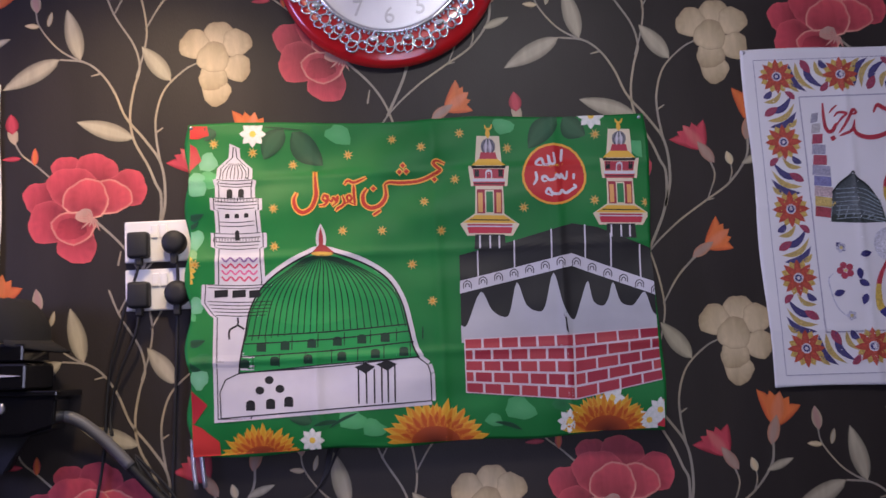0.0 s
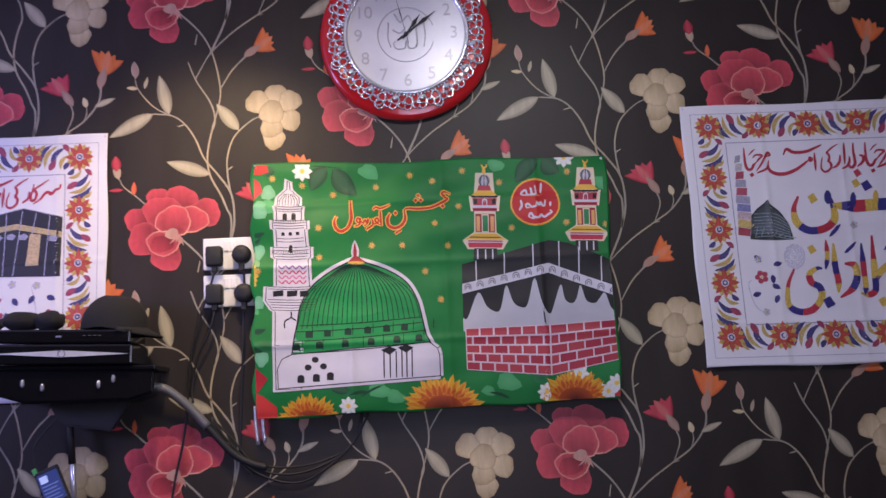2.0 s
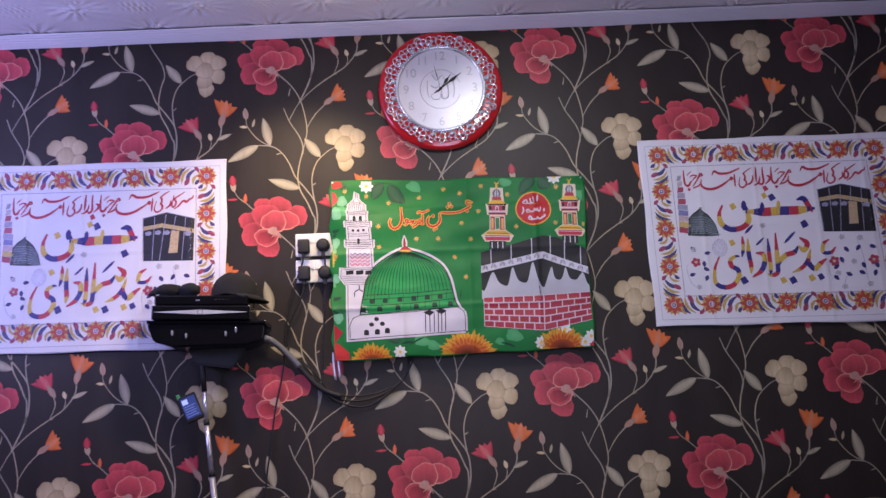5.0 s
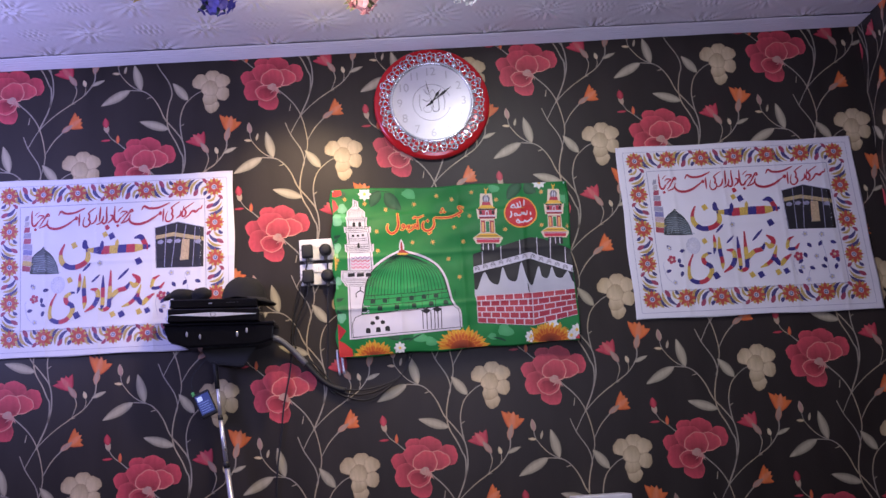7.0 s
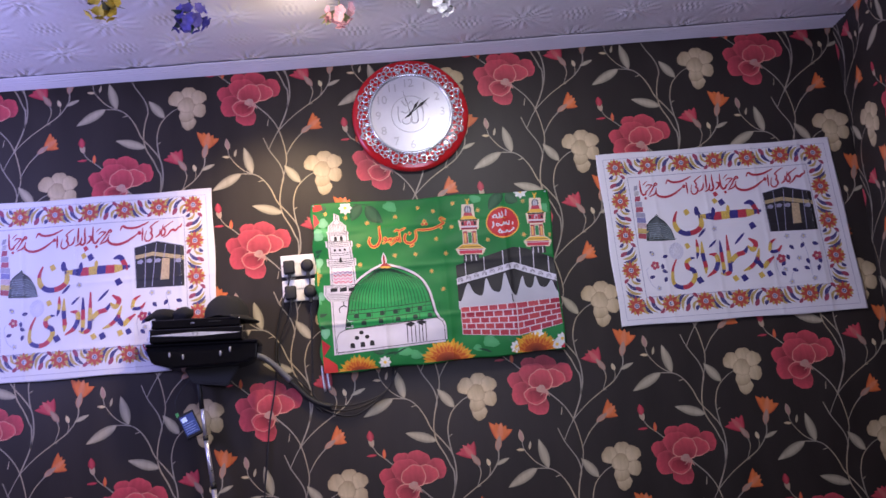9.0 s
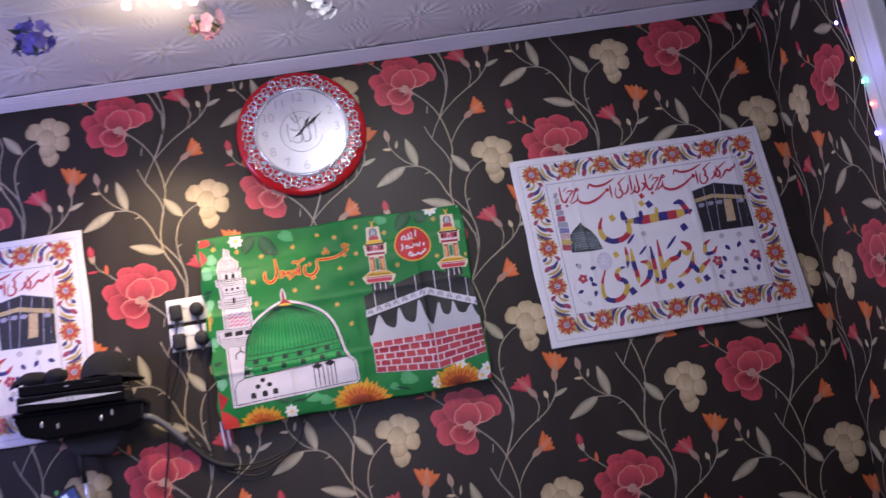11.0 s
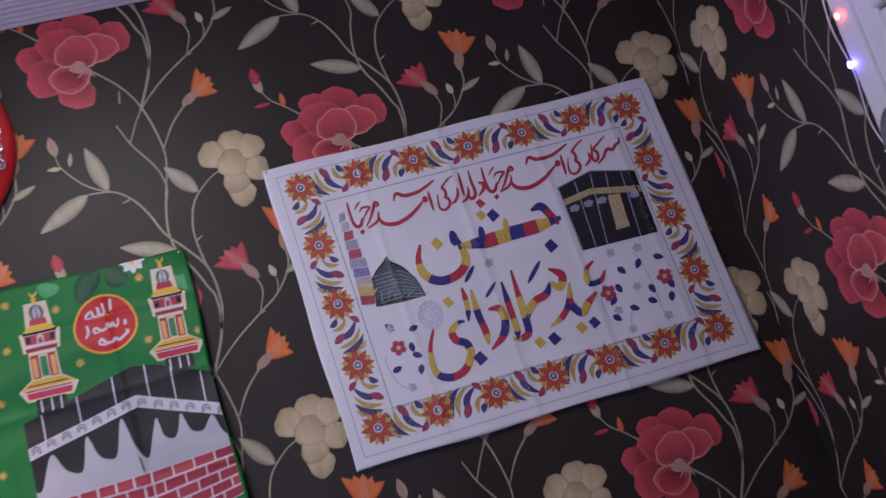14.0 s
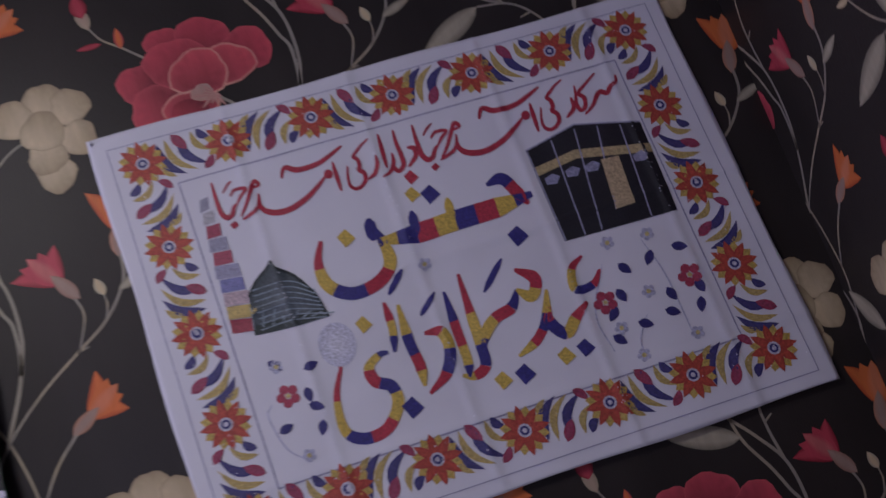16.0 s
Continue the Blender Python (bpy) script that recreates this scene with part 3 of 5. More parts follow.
for x, y in ((654, 645), (692, 640)):
    art.poly([(x - 20, y), (x, y - 8), (x + 17, y - 1), (x, y + 11)], INKK, 3.0)
art.leaf((575, 446), (573, 396), 18, INKW, INKW, 2.0)
art.leaf((575, 446), (573, 402), 8, (0.28, 0.02, 0.03), (0.28, 0.02, 0.03), 2.9)
art.poly([(557, 449), (570, 434), (576, 432), (582, 434), (598, 446), (577, 451)], (0.30, 0.025, 0.03), 3.0)
art.disc(577, 449, 19, 4, 0, GOLD, (0.5, 0.3, 0.05), 3.3)

# the black cube house with its band, hanging and brickwork
art.poly([(818, 450), (905, 427), (1015, 394), (1060, 400), (1163, 440), (1170, 580), (1020, 600), (822, 600)], (0.016, 0.015, 0.016), 1.8)
drape = [(821, 572), (832, 570), (855, 514), (875, 545), (896, 557), (907, 548), (919, 497), (935, 535), (955, 547), (968, 538), (983, 480), (1000, 535), (1018, 561), (1030, 530), (1043, 494),
         (1052, 528), (1068, 537), (1078, 525), (1087, 496), (1100, 530), (1120, 536), (1130, 525), (1142, 513), (1155, 545), (1167, 556), (1170, 580), (1020, 600), (822, 602)]
art.poly(spline(drape[:25], 4) + drape[25:], INKG, 2.2)
art.poly([(819, 495), (1015, 446), (1167, 498), (1167, 520), (1015, 468), (819, 517)], INKW, 2.4)
for i in range(13):
    s = i / 12
    x = 832 + 328 * s
    y = (503 - (x - 820) * 0.25) if x < 1016 else (457 + (x - 1016) * 0.345)
    for r in (7.5, 3.6):
        line([(x + r * math.cos(a), y + 4 + r * 1.25 * math.sin(a)) for a in (math.pi * (0.85 + 1.3 * k / 4) for k in range(5))], 2.0, (0.10, 0.09, 0.11), 2.8, 3)
for x, y0, y1 in ((850, 442, 488), (914, 424, 472), (979, 404, 455), (1038, 396, 455), (1083, 410, 470), (1134, 430, 488)):
    line([(x, y0), (x + 1, y1)], 2.6, INKW, 2.6)


def bricks(tl, tr, br, bl, rows, count, layer):
    tl, tr, br, bl = (np.array(p, float) for p in (tl, tr, br, bl))
    art.poly([tl, tr, br, bl], (0.60, 0.50, 0.54), layer)
    at = lambda s, t: (tl * (1 - s) + tr * s) * (1 - t) + (bl * (1 - s) + br * s) * t
    for r in range(rows):
        edges = [0.0] + [(k + (0.5 if r % 2 else 1.0)) / count for k in range(count) if (k + (0.5 if r % 2 else 1.0)) / count < 0.97] + [1.0]
        for a, b_ in zip(edges, edges[1:]):
            m, k = 0.011, 0.09 / rows
            art.poly([at(a + m, r / rows + k), at(b_ - m, r / rows + k), at(b_ - m, (r + 1) / rows - k), at(a + m, (r + 1) / rows - k)], mixc(BRICK, (0.40, 0.05, 0.06), random.random()), layer + 0.4)


bricks((826, 595), (1018, 585), (1022, 699), (830, 688), 5, 6, 2.6)
bricks((1018, 585), (1170, 572), (1176, 662), (1022, 699), 5, 4, 2.6)

# two coloured towers
CREAMY, SORE = (0.66, 0.58, 0.42), (0.40, 0.045, 0.07)
for cx, y0, k in ((868, 218, 1.0), (1098, 208, 0.95)):
    q = lambda dx, dy: (cx + dx * k + dy * 0.02, y0 + dy * k)
    slab = lambda w0, a, w1, b_, c, layer: art.poly([q(-w0, a), q(w0, a), q(w1, b_), q(-w1, b_)], c, layer)
    slab(20, 22, 24, 75, CREAMY, 1.9), slab(36, 75, 32, 112, CREAMY, 1.9), slab(24, 110, 26, 170, CREAMY, 1.9), slab(26, 160, 52, 178, CREAMY, 1.9), slab(52, 178, 40, 198, CREAMY, 1.9)
    slab(26, 196, 28, 222, (0.02, 0.02, 0.02), 2.0)
    art.leaf(q(0, 26), q(-1, 8), 8 * k, GOLD, GOLD, 2.2)
    art.stroke([q(-6, 3), q(-3, 9), q(4, 9), q(7, 2)], 3.5, GOLD, 2.2)
    art.disc(*q(0, 40), 13 * k, 14 * k, 0, INKW, (0.10, 0.10, 0.12), 2.2)
    for i in (-2, -1, 0, 1, 2):
        line([q(2 * i, 28), q(4.6 * i, 40), q(4 * i, 51)], 1.6, INKW if i % 2 else (0.05, 0.05, 0.07), 2.6)
    slab(13, 50, 16, 62, SORE, 2.3), slab(17, 62, 30, 74, GOLD, 2.4), slab(31, 75, 29, 80, INKK, 2.4), slab(28, 81, 26, 98, SORE, 2.3)
    for dx in (-21, 21):
        slab_ = [q(dx - 4, 82), q(dx + 4, 82), q(dx + 4, 95), q(dx - 4, 95)]
        art.poly(slab_, INKK, 2.6)
    arch(*q(0, 90), 6 * k, 8 * k, INKW, 2.6), arch(*q(0, 92), 4 * k, 6 * k, SORE, 2.8)
    slab(29, 99, 28, 104, INKW, 2.5), slab(28, 104, 27, 112, SORE, 2.5), slab(27, 107, 26, 109, INKK, 2.7)
    slab(22, 118, 22, 160, (0.30, 0.03, 0.05), 2.3), slab(6, 122, 6, 158, (0.03, 0.20, 0.07), 2.7), slab(8, 119, 8, 160, CREAMY, 2.5)
    for dx in (-16, 16):
        art.poly([q(dx - 4, 124), q(dx + 4, 124), q(dx + 4, 158), q(dx - 4, 158)], (0.70, 0.36, 0.12), 2.6)
    slab(25, 163, 47, 176, GOLD, 2.4), slab(40, 178, 38, 184, SORE, 2.4), slab(40, 184, 37, 194, (0.50, 0.04, 0.07), 2.4), slab(42, 181, 42, 183, INKW, 2.7), slab(34, 170, 36, 172, INKK, 2.7)
    for dx in (-18, 0, 16):
        line([q(dx, 198), q(dx, 220)], 3, INKW, 2.4)

# the red seal and the title, in brush strokes
art.disc(985, 308, 57, 55, 0, GOLD, (0.72, 0.36, 0.05), 2.0, n=24, wob=0.015)
art.disc(985, 308, 53, 51, 0, (0.50, 0.03, 0.03), (0.46, 0.02, 0.025), 2.4, n=24, wob=0.015)
for s in ([(999, 263), (998, 275), (997, 286)], [(984, 269), (986, 288), (978, 289), (975, 274), (976, 290), (967, 291), (963, 280), (955, 285), (953, 291), (964, 293)], [(1020, 306), (1019, 317)],
          [(1008, 302), (1006, 315), (1001, 315), (997, 308), (994, 315), (989, 309), (986, 317), (976, 319), (970, 313), (964, 314), (965, 321), (972, 321)], [(952, 304), (954, 317), (948, 328)],
          [(1018, 326), (1023, 330), (1016, 335), (1005, 342), (998, 337), (994, 343), (982, 343), (975, 334), (970, 342), (982, 347)]):
    art.stroke(s, 5, INKW, 2.9, step=4, ends=(0.7, 0.5))
waw = [(580, 345), (586, 348), (583, 356), (577, 353), (580, 346), (586, 354), (580, 363), (570, 365)]
teeth = [(586, 352), (592, 357), (596, 350), (600, 356), (603, 348), (602, 357), (593, 365)]
dal = [(611, 346), (615, 357), (611, 364), (604, 368), (599, 374)]
meem = [(614, 361), (622, 357), (628, 352), (624, 346), (619, 350), (624, 357), (633, 362)]
shin = [(685, 329), (693, 323), (716, 323), (745, 320), (768, 311), (784, 301), (779, 296), (772, 289), (778, 284), (792, 289)]
bowl = [(686, 326), (688, 347), (679, 362), (663, 368), (650, 361), (648, 346), (655, 334)]
laam = [(562, 304), (564, 330), (565, 349), (557, 369), (542, 377), (530, 370), (526, 355), (531, 342)]
title = ((laam, 6.5), (waw, 4.0), (teeth, 4.0), (dal, 4.2), (meem, 4.0), ([(631, 328), (632, 346), (634, 364)], 4.6), ([(614, 328), (621, 321), (632, 324), (654, 315)], 4.2), (bowl, 6.5), (shin, 5.0), ([(680, 371), (665, 381)], 4.0))
for s, w in title:
    art.stroke(s, w + 4.4, (0.76, 0.42, 0.08), 2.0, step=6, ends=(0.75, 0.75))
    art.stroke(s, w, (0.46, 0.04, 0.022), 2.5, step=6, ends=(0.35, 0.3))
for x, y in ((712, 305), (718, 294), (724, 304), (774, 317), (666, 334)):
    for r, c, l in ((7, (0.76, 0.42, 0.08), 2.0), (4.6, (0.46, 0.04, 0.022), 2.5)):
        art.poly([(x - r, y), (x, y - r), (x + r, y), (x, y + r)], c, l)



def drape_y(x, z):
    """How far the satin stands off the wall: slack at the foot, pulled to its pins, with creases from folding."""
    s, t = (x + 0.563) / 0.955, (z - 1.135) / 0.67
    d = 0.014 + 0.060 * max(0.0, 1 - t) ** 0.9 * (1 - 0.48 * math.exp(-max(t, 0.0) / 0.11))
    d += 0.0048 * math.sin(9 * t + 3 * s + 1.5 * math.sin(5 * s)) * (0.4 + 0.6 * t)
    d += 0.0060 * math.sin(26 * t - 5 * s + 2 * math.sin(7 * s)) * math.exp(-((t - 0.85) / 0.25) ** 2)
    d += 0.0055 * math.sin(22 * t + 2) * math.exp(-s / 0.05) + 0.004 * math.sin(17 * t) * math.exp(-(1 - s) / 0.05)
    for c in (0.27, 0.535, 0.80):
        d += 0.0032 * math.exp(-((s - c) / 0.010) ** 2) - 0.0014 * math.exp(-((s - c - 0.04) / 0.03) ** 2)
    for c in (0.27, 0.58, 0.83):
        d += 0.0034 * math.exp(-((t - c) / 0.013) ** 2) - 0.0014 * math.exp(-((t - c + 0.05) / 0.04) ** 2)
    return d + 0.0060 * noise.noise((x * 4, z * 7, 2.0)) + 0.0034 * noise.noise((x * 14, z * 16, 5.0)) + 0.0040 * (0.5 - abs(noise.noise((x * 5, z * 15, 8.0)))) * (0.5 + 0.5 * noise.noise((x * 3, z * 3, 11.0)))


banner = thing("banner", (-0.1, -0.02, 1.81), "green satin banner printed with a dome, towers and flowers", "banner")
bm = bmesh.new()
NX, NZ = 150, 110
bgrid = warp(((0, 1), (1, 1), (1, 0), (0, 0)), BG)
rows = []
for i in range(NX + 1):
    rows.append([])
    for j in range(NZ + 1):
        s, t = i / NX, j / NZ
        x, z = bgrid((s, t))
        x += 0.006 * math.sin(31 * t + 1) * max(0, 1 - s * 12) + 0.005 * math.sin(9 * t) * max(0, 1 - (1 - s) * 12)
        z += 0.004 * math.sin(13 * s) * max(0, 1 - (1 - t) * 10) + 0.0035 * math.sin(21 * s + 2) * max(0, 1 - t * 10)
        rows[-1].append(bm.verts.new((x, -drape_y(x, z), z)))
for i in range(NX):
    for j in range(NZ):
        bm.faces.new((rows[i][j], rows[i + 1][j], rows[i + 1][j + 1], rows[i][j + 1]))
cloth = part("satin_cloth", bm, SATIN, smooth=True)
mod = cloth.modifiers.new("thick", "SOLIDIFY")
mod.thickness, mod.offset = 0.0008, 0


def on_banner(u, v, l):
    u = min(max(u, -0.557), 0.386)
    v = min(max(v, 1.131 + (u + 0.562) * 0.0127), 1.812 - 0.0198 * (u + 0.563))
    return (u, -drape_y(u, v) - 0.0012 - 0.0005 * l, v)


print_ = art.build("printed_design", on_banner, SATIN_INK, None, fine=0.008)
for ob in (cloth, print_):
    ob.parent, ob.matrix_parent_inverse = banner, banner.matrix_world.inverted()
PIN = lathe([(0.0036, 0), (0.0036, 0.002), (0.002, 0.0035), (0, 0.004)], 12)
pin_mesh = bpy.data.meshes.new("pin")
PIN.to_mesh(pin_mesh), PIN.free()
pin_mesh.materials.append(BRIGHT)


def pin(x, y, z, parent):
    ob = new("pin", pin_mesh)
    ob.parent, ob.matrix_parent_inverse, ob.matrix_basis = parent, parent.matrix_world.inverted(), pose(x, y, z)


for x, z in ((-0.554, 1.808), (0.388, 1.789)):
    pin(x, -drape_y(x, z) - 0.002, z, banner)

# ---- the white cloths
PW, PH = 0.988, 0.726
pq = warp(((274, 276), (1171, 34), (1458, 666), (503, 988)), ((0, PH), (PW, PH), (PW, 0), (0, 0)))
sheet_art = Ink(pq)
flat = Ink()  # drawn straight in metres for the border


def border_flower(x, y, r=0.040):
    for i in range(8):
        a = math.pi / 4 * i
        flat.leaf((x + 0.2 * r * math.cos(a + 0.39), y + 0.2 * r * math.sin(a + 0.39)), (x + r * 0.95 * math.cos(a + 0.39), y + r * 0.95 * math.sin(a + 0.39)), r * 0.45, STRAW, (0.60, 0.36, 0.08), 0.6, n=5)
    for i in range(8):
        a = math.pi / 4 * i
        flat.leaf((x, y), (x + r * math.cos(a), y + r * math.sin(a)), r * 0.38, (0.46, 0.075, 0.045), (0.40, 0.05, 0.04), 1.0, n=5)
    flat.disc(x, y, r * 0.27, r * 0.27, 0, INKW, INKW, 1.6, n=10)
    flat.disc(x, y, r * 0.19, r * 0.19, 0, NAVY, NAVY, 1.9, n=8)
    flat.disc(x, y, r * 0.10, r * 0.10, 0, INKW, INKW, 2.2, n=6)


def border_leaves(x, y, ang, flip, s=1.0):
    c, d = math.cos(ang), math.sin(ang)
    at = lambda a, b_: (x + s * (a * c - b_ * flip * d), y + s * (a * d + b_ * flip * c))
    for b_, t_, w, bow, col in (((-0.034, -0.022), (-0.006, 0.030), 0.011, 0.011, NAVY), ((-0.022, -0.026), (0.010, 0.028), 0.010, 0.012, STRAW), ((-0.004, -0.028), (0.026, 0.024), 0.010, 0.012, NAVY),
                                ((-0.012, -0.030), (0.004, -0.004), 0.014, 0.0, MAROON), ((0.014, -0.028), (0.035, 0.006), 0.009, 0.008, STRAW), ((0.018, 0.030), (0.034, 0.012), 0.011, 0.002, MAROON),
                                ((-0.034, 0.008), (-0.020, 0.030), 0.009, 0.004, STRAW), ((0.022, -0.029), (0.037, -0.012), 0.009, 0.003, NAVY)):
        flat.leaf(at(*b_), at(*t_), w * (1.3 if col == NAVY else 1.05) * s, mixc(col, (0.25, 0.22, 0.30), 0.15), col, 0.5 + 0.1 * (col == MAROON), n=7, bow=bow * flip * s)


FX = [0.0735 + (PW - 0.0735 - 0.078) * i / 6 for i in range(7)]
FY = [PH - 0.062 - (PH - 0.062 - 0.078) * i / 4 for i in range(5)]
for i, x in enumerate(FX):
    for y in (FY[0], FY[-1]):
        border_flower(x, y)
        if i < 6:
            border_leaves((x + FX[i + 1]) / 2, y, 0, 1 if i % 2 else -1, 1.2)
for j, y in enumerate(FY):
    for x in (FX[0], FX[-1]):
        if 0 < j < 4:
            border_flower(x, y)
        if j < 4:
            border_leaves(x, (y + FY[j + 1]) / 2, math.pi / 2, 1 if j % 2 else -1, 1.15)
for inset, w in ((0.026, 0.0016), (0.118, 0.0026)):
    a, b_ = inset, inset * 0.93
    for p, q_ in (((a, b_), (PW - a, b_)), ((PW - a, b_), (PW - a, PH - b_)), ((PW - a, PH - b_), (a, PH - b_)), ((a, PH - b_), (a, b_))):
        flat.stroke([p, ((p[0] + q_[0]) / 2, (p[1] + q_[1]) / 2), q_], w, (0.36, 0.35, 0.46), 0.3, ends=(1, 1))

S = sheet_art.stroke
SCRIPT = (0.42, 0.030, 0.055)


def script(strokes):
    """Reed-pen strokes: thin at both ends, fullest in the middle."""
    for pts, w in strokes:
        S(pts, lambda t, w=w: w * (0.34 + 0.66 * math.sin(math.pi * min(1, max(0, t))) ** 0.7), SCRIPT, 1.0, step=6)


def marhaba(x, y):
    """The closing word, which stands twice in the line; x, y moves it along."""
    at = lambda pts: [(a + x, b + y) for a, b in pts]
    script(((at([(474, 344), (481, 368), (490, 392), (500, 401), (508, 396), (511, 384), (516, 378)]), 8.5), (at([(504, 367), (511, 356), (528, 354), (521, 366), (515, 379)]), 6),
            (at([(492, 362), (498, 350), (505, 341)]), 4), (at([(522, 399), (530, 380), (536, 358), (541, 342), (549, 347), (540, 353)]), 7)))
    d = at([(512, 413)])[0]
    sheet_art.poly([(d[0] - 7, d[1]), (d[0], d[1] - 7), (d[0] + 7, d[1] - 1), (d[0], d[1] + 7)], SCRIPT, 1.0)


def aamad(x, y):
    """The word with the two long sweeping strokes, also written twice."""
    at = lambda pts: [(a + x, b + y) for a, b in pts]
    script(((at([(549, 362), (550, 378), (545, 389), (535, 397), (525, 404)]), 6.5), (at([(549, 370), (553, 383), (563, 391), (581, 393), (602, 387), (625, 371), (642, 352), (654, 336)]), 10),
            (at([(585, 338), (587, 325), (592, 320), (606, 324), (622, 322), (645, 313), (665, 298), (679, 286)]), 9), (at([(665, 312), (672, 335), (680, 359)]), 7)))
    sheet_art.disc(659 + x, 332 + y, 7, 8, -0.4, SCRIPT, SCRIPT, 1.1, n=9)


def kee(x, y):
    script((([(a + x, b + y) for a, b in ((721, 275), (711, 284), (702, 296), (698, 304), (704, 308), (708, 318), (707, 325), (715, 330), (718, 341), (712, 352), (703, 356), (694, 351), (690, 338), (689, 319))], 7),))


marhaba(0, 0), marhaba(316, -91)
aamad(0, 0), aamad(311, -93)
kee(0, 0), kee(305, -93)
script((([(733, 302), (736, 318), (732, 332), (722, 341)], 7.5), ([(736, 267), (741, 285), (747, 306), (752, 323)], 7), ([(759, 298), (762, 312), (758, 327), (746, 338)], 7),
        ([(760, 261), (765, 280), (774, 302), (778, 317), (771, 327), (763, 321), (760, 300)], 8), ([(783, 289), (794, 291), (797, 303), (786, 321)], 9),
        ([(1041, 211), (1046, 228), (1035, 244)], 7), ([(1078, 172), (1064, 189), (1053, 204), (1062, 212), (1064, 226), (1057, 232), (1050, 221), (1049, 207), (1046, 192)], 7),
        ([(1111, 175), (1112, 186), (1104, 193), (1098, 204), (1088, 202), (1082, 208), (1076, 224), (1064, 239)], 8)))


def band_stroke(pts, w, seed, n, ends=(0.3, 0.3)):
    """A brush stroke cut into bands of red, gold and navy."""
    line_ = spline(pts, 10)
    order = ((0.46, 0.035, 0.06), (0.60, 0.42, 0.08), (0.035, 0.030, 0.19))
    m = len(line_)
    wide = lambda t: 0.86 * w * min(1, ends[0] + (1 - ends[0]) * t * 4, ends[1] + (1 - ends[1]) * (1 - t) * 4)
    for k in range(n):
        a, b_ = round(k * (m - 1) / n), round((k + 1) * (m - 1) / n)
        if b_ > a:
            S(line_[a:b_ + 1], lambda t, a=a, b_=b_: wide((a + (b_ - a) * t) / (m - 1)), order[(seed + k) % 3], 1.2, step=1)


for pts, w, seed, n in (
    ([(648, 440), (645, 478), (662, 512), (700, 524), (740, 506), (758, 475), (745, 440), (728, 416)], 24, 0, 6), ([(738, 442), (800, 428), (860, 408), (925, 388), (980, 366)], 38, 1, 8),
    ([(908, 352), (932, 342), (955, 362), (975, 382)], 22, 2, 2), ([(722, 404), (732, 440)], 22, 2, 1), ([(790, 392), (800, 432)], 18, 2, 1), ([(846, 372), (856, 412)], 16, 1, 1),
    ([(682, 640), (676, 690), (690, 742), (722, 754), (756, 738), (772, 700), (762, 672), (736, 664), (726, 642), (742, 622), (756, 618)], 22, 0, 9), ([(748, 538), (762, 580), (766, 618)], 15, 0, 3),
    ([(770, 542), (788, 600), (806, 640), (814, 672)], 20, 1, 4), ([(812, 588), (838, 586), (852, 612), (848, 650), (822, 684)], 22, 0, 4), ([(842, 522), (862, 580), (880, 632), (884, 658)], 18, 2, 4),
    ([(864, 494), (884, 556), (900, 606), (908, 640), (892, 656), (872, 656)], 20, 0, 5), ([(932, 470), (905, 524)], 12, 2, 1), ([(952, 488), (984, 502), (980, 530), (955, 520)], 22, 0, 2),
    ([(956, 520), (948, 548), (922, 566), (905, 596), (906, 620)], 22, 2, 4), ([(1002, 520), (1002, 566), (988, 600), (960, 626)], 18, 1, 4), ([(1058, 466), (1042, 488), (1048, 520), (1076, 512), (1086, 488)], 16, 0, 4),
    ([(1066, 540), (1048, 566), (1034, 590), (1008, 572), (1006, 548)], 22, 0, 4), ([(828, 522), (815, 545), (806, 560)], 10, 2, 1), ([(776, 486), (756, 526)], 12, 2, 1),
):
    band_stroke(pts, w, seed, n)
for x, y, r, k in ((688, 436, 15, 1), (790, 338, 12, 0), (792, 366, 13, 1), (820, 366, 16, 2), (958, 434, 17, 2), (717, 574, 14, 1), (795, 706, 18, 2), (936, 664, 15, 1), (970, 654, 17, 2), (1034, 626, 15, 1), (1064, 613, 15, 2)):
    sheet_art.poly([(x - r, y - 2), (x - 2, y - r), (x + r, y), (x, y + r)], ((0.46, 0.035, 0.06), (0.60, 0.42, 0.08), (0.035, 0.030, 0.19))[k], 1.3)
# the black cube house
sheet_art.poly([(970, 297), (1045, 255), (1150, 251), (1208, 394), (1032, 443)], (0.014, 0.013, 0.016), 1.0)
sheet_art.poly([(983, 325), (1046, 296), (1165, 286), (1170, 300), (1050, 310), (990, 338)], (0.46, 0.36, 0.18), 1.4)
sheet_art.poly([(1088, 312), (1116, 306), (1142, 382), (1112, 392)], (0.50, 0.38, 0.22), 1.6)
for a, b_ in (((1010, 280), (1064, 432)), ((1046, 262), (1090, 424)), ((1082, 258), (1112, 392)), ((1118, 256), (1168, 404)), ((972, 298), (1034, 442)), ((970, 297), (1046, 255)), ((1046, 255), (1150, 251))):
    S([a, ((a[0] + b_[0]) / 2, (a[1] + b_[1]) / 2), b_], 2.4, (0.34, 0.34, 0.46), 1.5, ends=(1, 1))
for x, y in ((1012, 342), (1044, 330), (1075, 322), (1150, 306)):
    sheet_art.poly([(x - 12, y), (x, y - 8), (x + 12, y - 4), (x + 8, y + 8), (x - 8, y + 10)], (0.30, 0.30, 0.42), 1.7)
